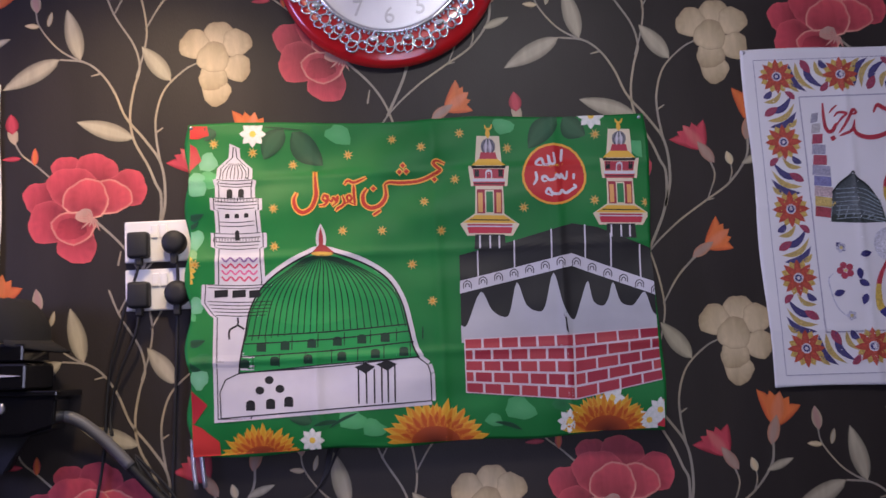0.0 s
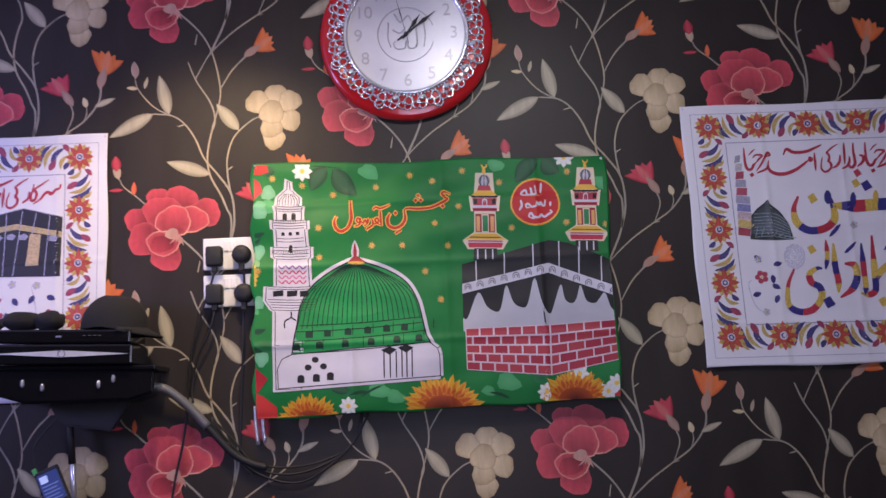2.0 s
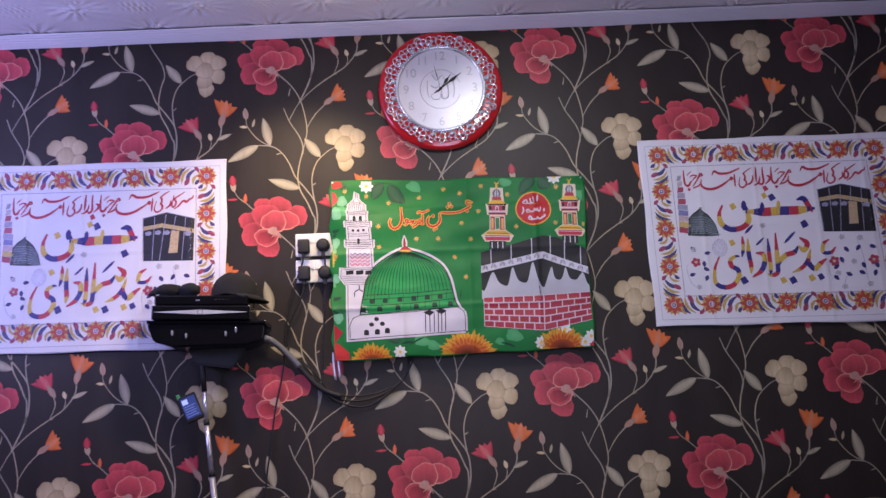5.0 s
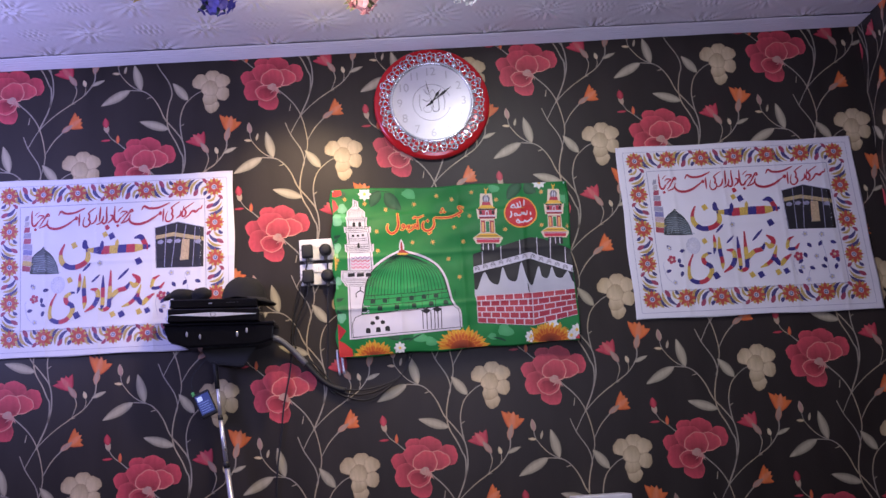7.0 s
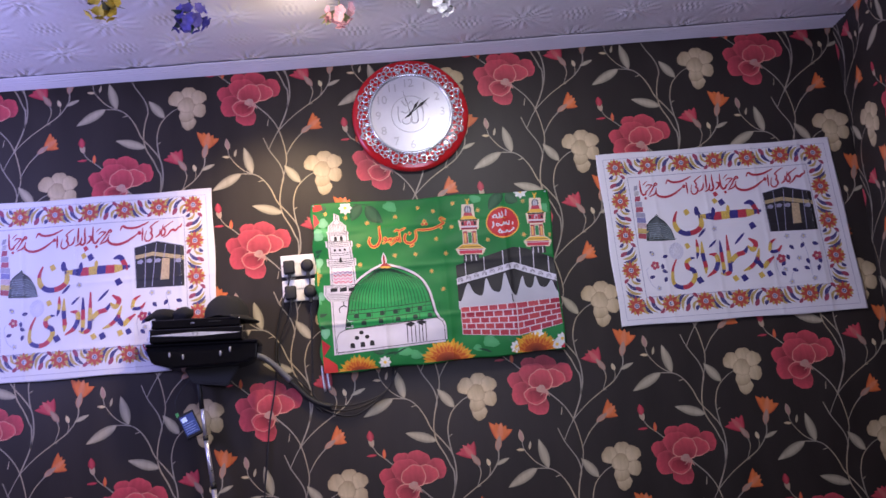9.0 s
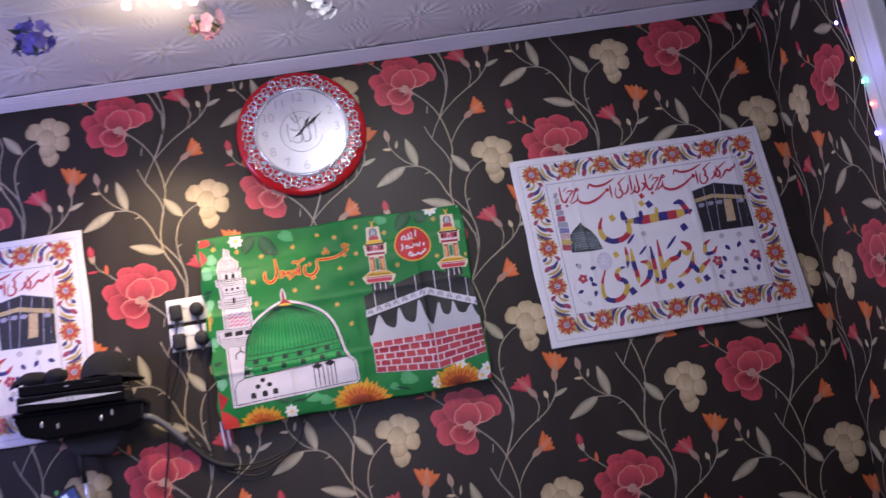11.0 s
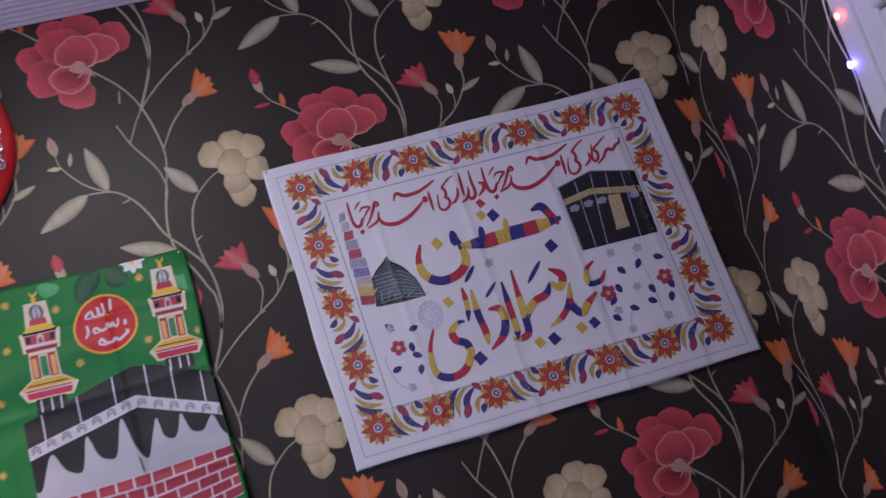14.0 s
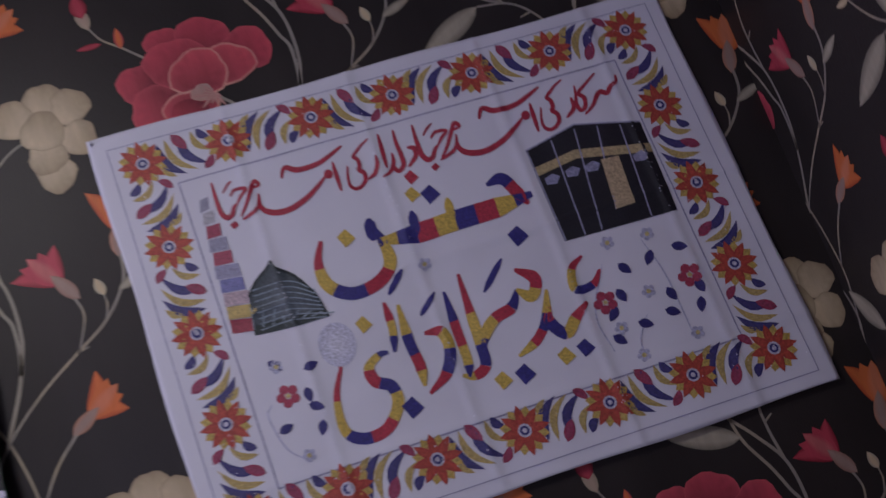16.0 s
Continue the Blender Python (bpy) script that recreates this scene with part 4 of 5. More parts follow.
# the dome and its tower
dome2 = [(536, 528), (546, 505), (564, 482), (569, 472), (576, 482), (606, 494), (640, 524), (662, 560), (610, 576), (547, 590)]
sheet_art.fan((590, 540), dome2, (0.13, 0.15, 0.17), (0.05, 0.065, 0.07), 1.0)
S(dome2[:8], 4.5, (0.015, 0.02, 0.02), 1.2, step=3, ends=(1, 1))
sheet_art.poly([(543, 574), (654, 548), (662, 560), (547, 590)], (0.03, 0.04, 0.035), 1.2)
for i in range(8):
    s = i / 7
    S([(540 + 12 * s + 118 * s, 545 - 14 * s + 22 * s), (545 + 105 * s, 580 - 24 * s)], 2.2, (0.26, 0.32, 0.36), 1.3, ends=(1, 1))
    S([(541 + s * 4 + 12 * s, 518 + 9 * i), (598 + 4 * s, 503 + 9 * i), (640 + 20 * s, 518 + 6 * i)], 2.0, (0.24, 0.30, 0.34), 1.4, ends=(1, 1))
for i, c in enumerate(((0.30, 0.29, 0.36), (0.44, 0.42, 0.44), (0.36, 0.06, 0.10), (0.34, 0.33, 0.42), (0.40, 0.08, 0.12), (0.34, 0.33, 0.44), (0.20, 0.20, 0.40), (0.52, 0.40, 0.42), (0.56, 0.42, 0.14), (0.36, 0.06, 0.08))):
    x, y, w = 463 + 7.6 * i, 378 + 21.5 * i, 7 + 2.0 * i * (1.3 if i in (3, 5) else 1)
    sheet_art.poly([(x - w, y - 6), (x + w * 0.9, y - 12), (x + w * 1.2, y + 8), (x - w * 0.8, y + 15)], c, 0.8)
sheet_art.disc(676, 605, 30, 36, -0.3, (0.66, 0.65, 0.71), (0.56, 0.56, 0.66), 0.6, n=16)
# small sprigs
for x, y, big in ((600, 686, 1), (1095, 541, 1), (1226, 498, 1), (812, 478, 0), (1160, 432, 0), (1162, 524, 0), (1120, 582, 0), (1238, 590, 0), (1098, 446, 0), (580, 640, 0), (634, 780, 0), (1155, 625, 0)):
    for i in range(5):
        a = 1.256 * i + 0.3
        r = 19 if big else 11
        c = (0.40, 0.05, 0.09) if big else (0.46, 0.46, 0.58)
        sheet_art.disc(x + r * 0.62 * math.cos(a), y + r * 0.62 * math.sin(a), r * 0.42, r * 0.42, 0, c, c, 0.9, n=7)
    sheet_art.disc(x, y, 4, 4, 0, (0.6, 0.5, 0.2), (0.6, 0.5, 0.2), 1.2, n=6)
for x, y, a in ((578, 638, 0.5), (635, 638, -0.5), (632, 684, 1.2), (645, 702, 0.2), (598, 738, -0.6), (655, 736, 1.6), (1125, 487, 0.6), (1163, 470, 1.8), (1210, 452, 0.1), (1120, 530, 0.9), (1108, 560, 2.0), (1158, 575, 0.2),
                (1198, 528, 0.9), (1200, 556, 0.2), (1244, 545, 1.5), (1118, 600, 0.5), (1242, 515, 1.0)):
    sheet_art.leaf((x - 13 * math.cos(a), y - 13 * math.sin(a)), (x + 13 * math.cos(a), y + 13 * math.sin(a)), 15, NAVY, (0.05, 0.04, 0.16), 0.9, n=6)
for pts in ([(575, 700), (570, 720), (600, 770), (640, 790)], [(1090, 480), (1080, 560), (1110, 620)], [(1150, 440), (1190, 500), (1235, 600)], [(1160, 560), (1150, 600), (1160, 630)]):
    S(pts, 2.5, (0.48, 0.48, 0.60), 0.5)
# white specks painted in for the glitter's sparkle along folds and border
rnd = random.Random(5)
for k in range(420):
    if k % 3:
        u, v = PW * rnd.choice((0.22, 0.435, 0.66, 0.86)) + rnd.gauss(0, 0.0022), rnd.uniform(0.03, PH - 0.03)
    else:
        e = rnd.gauss(0.072, 0.022)
        u, v = rnd.choice(((e, rnd.uniform(0.05, PH - 0.05)), (PW - e, rnd.uniform(0.05, PH - 0.05)), (rnd.uniform(0.05, PW - 0.05), e), (rnd.uniform(0.05, PW - 0.05), PH - e)))
    r = rnd.uniform(0.0005, 0.0013)
    flat.disc(u, v, r, r, 0, (0.86, 0.86, 0.90), (0.80, 0.80, 0.86), 2.8, n=5)
both = Ink()
both.v, both.c = flat.v + sheet_art.v, flat.c + sheet_art.c
both.f = flat.f + [tuple(i + len(flat.v) for i in f) for f in sheet_art.f]


def fold_y(u, v):
    """The white cotton: flat, with the sharp cross of its old folds and a loose foot."""
    d = 0.006 + 0.006 * (1 - v / PH) ** 2
    for c in (0.22, 0.435, 0.66, 0.86):
        d += 0.0024 * math.exp(-((u / PW - c) / 0.007) ** 2) - 0.0010 * math.exp(-((u / PW - c - 0.03) / 0.03) ** 2)
    for c in (0.16, 0.52):
        d += 0.0020 * math.exp(-((v / PH - c) / 0.009) ** 2)
    return d + 0.003 * noise.noise((u * 5, v * 5, 7.0)) + 0.0012 * noise.noise((u * 18, v * 18, 9.0))


def white_cloth(x, z, corners, label):
    """A cloth pinned by its top corners; corners are those of the slightly skewed sheet, from the top one round."""
    base = thing("cloth_poster", (x, 0, z), label, "wall hanging", "printed cloths on the wall")
    go = warp(((0, PH), (PW, PH), (PW, 0), (0, 0)), corners)
    g = bmesh.new()
    nx, nz = 150, 110
    vs = [[None] * (nz + 1) for _ in range(nx + 1)]
    for i in range(nx + 1):
        for j in range(nz + 1):
            u, v = PW * i / nx, PH * j / nz
            e = 0.0025 * math.sin(17 * v) * (i in (0, nx))
            k = 0.0022 * math.sin(15 * u) * (j in (0, nz))
            p = go((u + e, v + k))
            vs[i][j] = g.verts.new((p[0], -fold_y(u, v), p[1]))
    for i in range(nx):
        for j in range(nz):
            g.faces.new((vs[i][j], vs[i + 1][j], vs[i + 1][j + 1], vs[i][j + 1]))
    c = part("cotton_sheet", g, CLOTH, base, smooth=True)
    md = c.modifiers.new("thick", "SOLIDIFY")
    md.thickness, md.offset = 0.0008, 0

    def lay(u, v, l):
        p = go((u, v))
        return (p[0], -fold_y(u, v) - 0.0011 - 0.0004 * l, p[1])

    both.build("printed_design", lay, CLOTH_INK, base, fine=0.010)
    for u, v in ((0.006, PH - 0.006), (PW - 0.006, PH - 0.006)):
        ob = new("pin", pin_mesh)
        p = go((u, v))
        ob.parent, ob.matrix_basis = base, pose(p[0], -fold_y(u, v) - 0.001, p[1])
    return base


white_cloth(0.617, 1.208, ((0.0, 0.717), (0.985, 0.711), (1.020, -0.019), (0.012, 0.0)), "creased white cotton cloth printed with script and a flower border")
white_cloth(-1.911, 1.214, ((-0.012, 0.718), (0.956, 0.708), (0.950, -0.012), (0.0, 0.0)), "white printed cotton cloth with flower border, partly behind black shelf")

# ---------------------------------------------------------------- wall clock
clock = thing("wall_clock", (-0.128, 0, 2.158), "round red wall clock with silver openwork ring and silver dial", "clock")
CT = clock.matrix_world


def clock_part(name, bm, mat, label="", smooth=True):
    return part(name, bm, mat, clock, label, smooth)


clock_part("case", lathe([(0.225, 0.0), (0.238, 0.006), (0.240, 0.016), (0.236, 0.026), (0.226, 0.032), (0.200, 0.036), (0.170, 0.037), (0.160, 0.034), (0.0, 0.034)], 72), RED, "glossy red plastic case")
clock_part("dial", lathe([(0.166, 0.0345), (0.166, 0.036), (0.158, 0.0365), (0.0, 0.0365)], 64), DIAL, "brushed silver dial")
clock_part("bezel", lathe([(0.171, 0.034), (0.173, 0.044), (0.168, 0.047), (0.163, 0.044), (0.161, 0.036)], 72), SILVER)
bm = bmesh.new()
for i in range(110):
    a = 2 * math.pi * i / 110
    bmesh.ops.create_icosphere(bm, subdivisions=1, radius=0.0042, matrix=Matrix.Translation((0.1755 * math.cos(a), -0.041, 0.1755 * math.sin(a))))
clock_part("bead_ring", bm, SILVER)
# openwork ring: loops, scrolls and leaves in turn
bm = bmesh.new()
ring = lambda cx, cz, r, w, k=10, sq=1.0, ph=0.0: tube([(cx + r * math.cos(a + ph), -0.0405 - 0.002 * math.sin(2 * a), cz + r * sq * math.sin(a + ph)) for a in (2 * math.pi * i / k for i in range(k + 1))], w, 5, 2, bm)
for i in range(32):
    a = 2 * math.pi * i / 32
    c, s = math.cos(a), math.sin(a)
    ring(0.190 * c, 0.190 * s, 0.0115, 0.0022, 8)
    a2 = a + math.pi / 32
    c2, s2 = math.cos(a2), math.sin(a2)
    ring(0.203 * c2, 0.203 * s2, 0.0095, 0.0022, 8)
    p = lambda r, d: (r * math.cos(a + d), -0.041, r * math.sin(a + d))
    tube([p(0.176, 0), p(0.190, 0.05), p(0.212, 0.02), p(0.216, -0.04), p(0.208, -0.06)], 0.0021, 5, 3, bm)
    tube([p(0.176, 0), p(0.188, -0.06), p(0.200, -0.09)], 0.0019, 5, 3, bm)
clock_part("openwork_ring", bm, SILVER, "bright silver openwork ring")
for i in range(8):
    a = 2 * math.pi * (i + 0.5) / 8
    bm = bmesh.new()
    ring(0.212 * math.cos(a), 0.212 * math.sin(a), 0.0125, 0.0028, 9)
    clock_part("outer_loop", bm, SILVER)
stud = bmesh.new()
bmesh.ops.create_icosphere(stud, subdivisions=2, radius=0.0075, matrix=Matrix.Diagonal((1, 0.6, 1, 1)))
stud_mesh = bpy.data.meshes.new("stud")
stud.to_mesh(stud_mesh), stud.free()
stud_mesh.materials.append(SILVER)
for i in range(16):
    a = 2 * math.pi * (i + 0.5) / 16
    ob = new("stud", stud_mesh)
    ob.parent, ob.matrix_basis = clock, pose(0.186 * math.cos(a), -0.044, 0.186 * math.sin(a))


def lettering(body, size, mat, parent, m, depth=0.0012, name="numeral"):
    cu = bpy.data.curves.new(name, "FONT")
    cu.body, cu.size, cu.extrude, cu.align_x, cu.align_y = body, size, depth, "CENTER", "CENTER"
    ob = bpy.data.objects.new("scratch", cu)
    scene.collection.objects.link(ob)
    me = bpy.data.meshes.new_from_object(ob.evaluated_get(bpy.context.evaluated_depsgraph_get()))
    me.name = name
    bpy.data.objects.remove(ob)
    me.materials.clear()
    me.materials.append(mat)
    out = new(name, me)
    out.parent, out.matrix_basis = parent, m
    return out


for h in range(1, 13):
    a = math.radians(90 - 30 * h)
    lettering(str(h), 0.049, RELIEF, clock, pose(0.132 * math.cos(a), -0.0375, 0.132 * math.sin(a), 90, 0, 0))
# raised ring and brushwork in the middle of the dial
bm = bmesh.new()
tube([(0.078 * math.cos(a), -0.0368, 0.078 * math.sin(a)) for a in (2 * math.pi * (0.05 + 0.9 * i / 24) for i in range(25))], 0.0016, 6, 2, bm)
for s in ([(0.040, 0.035), (0.044, 0.0), (0.040, -0.030)], [(0.022, 0.03), (0.024, -0.025), (0.006, -0.032), (0.0, -0.015), (-0.004, -0.032), (-0.022, -0.034), (-0.030, -0.022), (-0.024, -0.014)],
          [(-0.04, 0.03), (-0.042, -0.005), (-0.036, -0.03)], [(-0.026, 0.05), (-0.012, 0.03), (0.006, 0.046), (0.014, 0.03)], [(-0.03, 0.012), (-0.014, 0.004), (0.0, 0.018)]):
    tube([(1.2 * x, -0.0368, 1.2 * z) for x, z in s], 0.0030, 6, 4, bm, taper=0.5)
clock_part("raised_emblem", bm, RELIEF, "raised silver ring and brush-stroke emblem")


def hand(name, angle, length, width, tail, depth, mat):
    g = bmesh.new()
    prof = [(-tail, width * 0.3), (-tail * 0.6, width * 0.5), (0, width * 0.3), (length * 0.35, width * 0.35), (length * 0.6, width), (length * 0.75, width * 0.4), (length, 0.0004)]
    top_ = [g.verts.new((w, -depth - 0.0008, r)) for r, w in prof] + [g.verts.new((-w, -depth - 0.0008, r)) for r, w in reversed(prof)]
    g.faces.new(top_)
    ex = bmesh.ops.extrude_face_region(g, geom=list(g.faces))
    bmesh.ops.translate(g, vec=(0, 0.0012, 0), verts=[v for v in ex["geom"] if isinstance(v, bmesh.types.BMVert)])
    ob = clock_part(name, g, mat, smooth=False)
    ob.matrix_basis = pose(0, 0, 0, 0, angle, 0)


hand("hour_hand", 36, 0.070, 0.0062, 0.016, 0.0400, MATT)
hand("minute_hand", 53, 0.105, 0.0060, 0.030, 0.0420, MATT)
hand("second_hand", -13, 0.100, 0.0016, 0.030, 0.0436, MATT)
clock_part("hub", lathe([(0.006, 0.038), (0.006, 0.045), (0.0, 0.046)], 16), MATT)

# ---------------------------------------------------------------- sockets and plugs


def socket(z, label):
    base = thing("wall_socket", (-0.626, 0, z), label, "socket", "double sockets")
    part("face_plate", box(-0.073, 0.073, -0.011, 0, -0.043, 0.043, bevel=0.003), WHITE, base)
    for x in (-0.010, 0.008):
        part("rocker_switch", box(x - 0.007, x + 0.007, -0.0155, -0.009, 0.006, 0.034, bevel=0.002), WHITE, base)
    for x in (-0.066, 0.066):
        s = part("screw", lathe([(0.003, 0.0105), (0.003, 0.012), (0, 0.0122)], 10), GREY, base)
        s.location = (x, 0, 0)
    return base


up = socket(1.574, "white double wall socket with two black plugs")
low = socket(1.4735, "white double wall socket with black plugs, below its twin")


def plug(x, z, r, deep, label, square=False):
    base = thing("plug", (x + 0.018, -0.011, z - 0.003), label, "plug", "plugs")
    if square:
        part("body", box(-0.022, 0.022, -deep, 0, -0.030, 0.024, bevel=0.007, segments=3), MATT, base, smooth=True)
    else:
        part("body", lathe([(r, 0.0), (r, deep * 0.6), (r * 0.85, deep), (r * 0.3, deep * 1.05), (0, deep * 1.05)], 28), MATT, base, smooth=True)
    part("cable_sleeve", box(-0.007, 0.007, -deep * 0.75, -0.004, -0.046, -0.022, bevel=0.003), MATT, base)


plug(-0.684, 1.571, 0.025, 0.030, "black three-pin plug in the upper socket", True)
plug(-0.612, 1.571, 0.025, 0.030, "round black plug in the upper socket beside the banner")
plug(-0.684, 1.468, 0.025, 0.034, "black three-pin plug in the lower socket", True)
plug(-0.607, 1.466, 0.026, 0.032, "round black plug in the lower socket beside the banner")


def cable(points, r, label, mat=MATT, name="cable", group="loose cables"):
    ob = part(name, tube([(x + 0.018, y, z) for x, y, z in points], r, 8, 8), mat, smooth=True)
    return tagged(ob, label, "cable", group)


cable([(-0.684, -0.028, 1.53), (-0.690, -0.030, 1.50), (-0.720, -0.020, 1.42), (-0.752, -0.014, 1.30), (-0.768, -0.012, 1.12), (-0.800, -0.010, 0.97), (-0.816, -0.010, 0.85), (-0.842, -0.010, 0.62), (-0.85, -0.010, 0.02)], 0.0032, "thin black cable hanging down the wall from the socket")
cable([(-0.684, -0.030, 1.43), (-0.694, -0.028, 1.38), (-0.735, -0.018, 1.29), (-0.750, -0.016, 1.22), (-0.745, -0.022, 1.18)], 0.0034, "black plug cable joining the grey conduit")
cable([(-0.612, -0.024, 1.54), (-0.606, -0.022, 1.50), (-0.614, -0.014, 1.32), (-0.622, -0.012, 1.17), (-0.626, -0.012, 1.03), (-0.600, -0.012, 0.99)], 0.0034, "black cable running beside the banner")
for k, (dz, dx) in enumerate(((0.0, 0.0), (-0.022, 0.02), (0.018, -0.01))):
    cable([(-0.70, -0.022, 1.135 + dz * 0.3), (-0.645, -0.018, 1.065 + dz), (-0.585 + dx, -0.016, 1.005 + dz), (-0.50 + dx, -0.016, 0.985 + dz), (-0.41, -0.016, 1.005 + dz * 0.6), (-0.33, -0.016, 1.06), (-0.29 + dx, -0.014, 1.17)], 0.0029,
          "black cable looping below the banner")
conduit = thing("cable_conduit", (-0.80, -0.03, 1.22), "grey cable sleeve running from the shelf to the banner", "cable sleeve")
CI = conduit.matrix_world.inverted()
for nm, pts, r, mat in (("sleeve", [(-0.845, -0.06, 1.228), (-0.80, -0.05, 1.222), (-0.765, -0.04, 1.198), (-0.725, -0.03, 1.158), (-0.690, -0.025, 1.118)], 0.012, GREY),
                        ("bundled_cable", [(-0.700, -0.025, 1.128), (-0.665, -0.02, 1.088), (-0.625, -0.018, 1.045), (-0.585, -0.016, 1.02), (-0.540, -0.016, 1.005)], 0.010, MATT)):
    ob = part(nm, tube(pts, r, 10, 6), mat, conduit, smooth=True)
    ob.matrix_parent_inverse = CI
for x, z in ((-0.566, 1.115), (-0.548, 1.118)):
    plugend = tagged(part("connector", tube([(x, -0.02, z + 0.05), (x + 0.001, -0.02, z), (x + 0.006, -0.02, z - 0.05)], 0.0045, 8, 4), BRIGHT, smooth=True), "shiny metal connector hanging below the banner", "connector", "connectors")

# ---------------------------------------------------------------- black shelf and what stands on it
SH = pose(-1.004, 0, 1.286, 0, 2.4, 0)


def on_shelf(name, label, category, x, z, y=0.0, turn=0.0, group=""):
    ob = new(name)
    ob.matrix_world = SH @ pose(x, y, z, 0, 0, turn)
    ob.empty_display_size = 0.05
    return tagged(ob, label, category, group)


shelf = on_shelf("media_shelf", "glossy black wall shelf on a tapered bracket", "shelf", 0, 0)
part("shelf_top", box(-0.212, 0.212, -0.150, -0.001, -0.012, 0.0, bevel=0.003), BLACK, shelf)
bm = bmesh.new()
front = [(-0.212, -0.012), (0.212, -0.012), (0.208, -0.070), (0.150, -0.088), (-0.110, -0.096), (-0.186, -0.076)]
fa = [bm.verts.new((x, -0.148, z)) for x, z in front]
fb = [bm.verts.new((x * 0.9, -0.004, z * 1.05)) for x, z in front]
bm.faces.new(fa), bm.faces.new(fb[::-1])
for i in range(6):
    bm.faces.new((fa[i], fb[i], fb[(i + 1) % 6], fa[(i + 1) % 6]))
bmesh.ops.bevel(bm, geom=list(bm.edges), offset=0.006, segments=2, affect="EDGES")
part("shelf_body", bm, BLACK, shelf)
bm = bmesh.new()
br = [(-0.09, -0.08), (0.14, -0.08), (0.09, -0.165), (-0.045, -0.150)]
fa = [bm.verts.new((x, -0.075, z)) for x, z in br]
fb = [bm.verts.new((x * 0.8, -0.001, z)) for x, z in br]
bm.faces.new(fa), bm.faces.new(fb[::-1])
for i in range(4):
    bm.faces.new((fa[i], fb[i], fb[(i + 1) % 4], fa[(i + 1) % 4]))
bmesh.ops.bevel(bm, geom=list(bm.edges), offset=0.006, segments=2, affect="EDGES")
part("bracket", bm, MATT, shelf)
for x, z in ((-0.118, -0.045), (-0.068, -0.055), (0.072, -0.048), (0.108, -0.034)):
    part("chrome_stud", lathe([(0.005, 0.149), (0.005, 0.153), (0.003, 0.155), (0, 0.155)], 12, Matrix.Translation((x, 0, z)) @ Matrix.Diagonal((0.8, 1, 2.0, 1))), BRIGHT, shelf, "small shiny metal stud")

box_top = on_shelf("set_top_box", "black set-top box with curved silver stripe on the shelf", "set-top box", -0.018, 0.0)
part("body", box(-0.175, 0.175, -0.165, -0.012, 0.001, 0.052, bevel=0.005), BLACK, box_top)
bm = bmesh.new()
n = 24
upv = [bm.verts.new((-0.165 + 0.33 * i / n, -0.1660, 0.028 + 0.0082 * (1 - abs(2 * i / n - 1)) ** 0.9)) for i in range(n + 1)]
dnv = [bm.verts.new((-0.165 + 0.33 * i / n, -0.1660, 0.028 - 0.0082 * (1 - abs(2 * i / n - 1)) ** 0.9 - 0.0006)) for i in range(n + 1)]
for i in range(n):
    bm.faces.new((upv[i], upv[i + 1], dnv[i + 1], dnv[i]))
ex = bmesh.ops.extrude_face_region(bm, geom=list(bm.faces))
bmesh.ops.translate(bm, vec=(0, -0.0015, 0), verts=[v for v in ex["geom"] if isinstance(v, bmesh.types.BMVert)])
part("silver_stripe", bm, material("silver_trim", (0.80, 0.80, 0.82), 0.3, metal=0.5), box_top, "bright silver leaf-shaped stripe")
part("emblem", tube([(0.009 * math.cos(a), -0.1685, 0.028 + 0.009 * math.sin(a)) for a in (2 * math.pi * i / 16 for i in range(17))], 0.0011, 6, 2), GREY, box_top)

deck = on_shelf("slim_receiver", "slim black receiver with small lights lying on the set-top box", "receiver", -0.018, 0.053)
part("body", box(-0.168, 0.168, -0.162, -0.020, 0.001, 0.036, bevel=0.005), BLACK, deck)
part("label_plate", box(-0.018, -0.004, -0.1635, -0.160, 0.016, 0.020), BRIGHT, deck)
for i in range(4):
    part("indicator", box(0.050 + 0.013 * i, 0.056 + 0.013 * i, -0.1632, -0.160, 0.020, 0.0215), GREY, deck)

# a cap: stitched crown of six panels, button and curved peak
cap = on_shelf("cap", "black baseball cap with a curved peak lying on the receiver", "cap", 0.088, 0.090, -0.09)
bm = bmesh.new()
n, mrings = 36, 10
rr = []
for j in range(mrings):
    t = j / mrings * math.pi / 2
    rr.append([bm.verts.new((0.086 * math.cos(t) ** 0.75 * math.cos(a) * (1 - 0.010 * abs(math.cos(3 * a)) ** 8), 0.068 * math.cos(t) ** 0.75 * math.sin(a), 0.004 + 0.086 * math.sin(t) ** 0.9 + 0.004 * noise.noise((math.cos(a) * 2, math.sin(a) * 2, t * 2)))) for a in (2 * math.pi * i / n for i in range(n))])
tip = bm.verts.new((0, 0, 0.0905))
for a, b_ in zip(rr, rr[1:]):
    for i in range(n):
        bm.faces.new((a[i], a[(i + 1) % n], b_[(i + 1) % n], b_[i]))
for i in range(n):
    bm.faces.new((rr[-1][i], rr[-1][(i + 1) % n], tip))
part("crown", bm, FABRIC, cap, smooth=True)
bm = bmesh.new()
g0 = []
for i in range(15):
    a = math.radians(-75 + 150 * i / 14)
    g0.append([bm.verts.new(((0.080 + 0.045 * k * math.cos(a) ** 0.6) * math.cos(a), (0.064 + 0.018 * k) * math.sin(a), 0.010 - 0.024 * k * math.cos(a) - 0.006 * abs(math.sin(a)) * k)) for k in (0, 0.5, 1)])
for a, b_ in zip(g0, g0[1:]):
    for k in range(2):
        bm.faces.new((a[k], a[k + 1], b_[k + 1], b_[k]))
pk = part("peak", bm, FABRIC, cap, smooth=True)
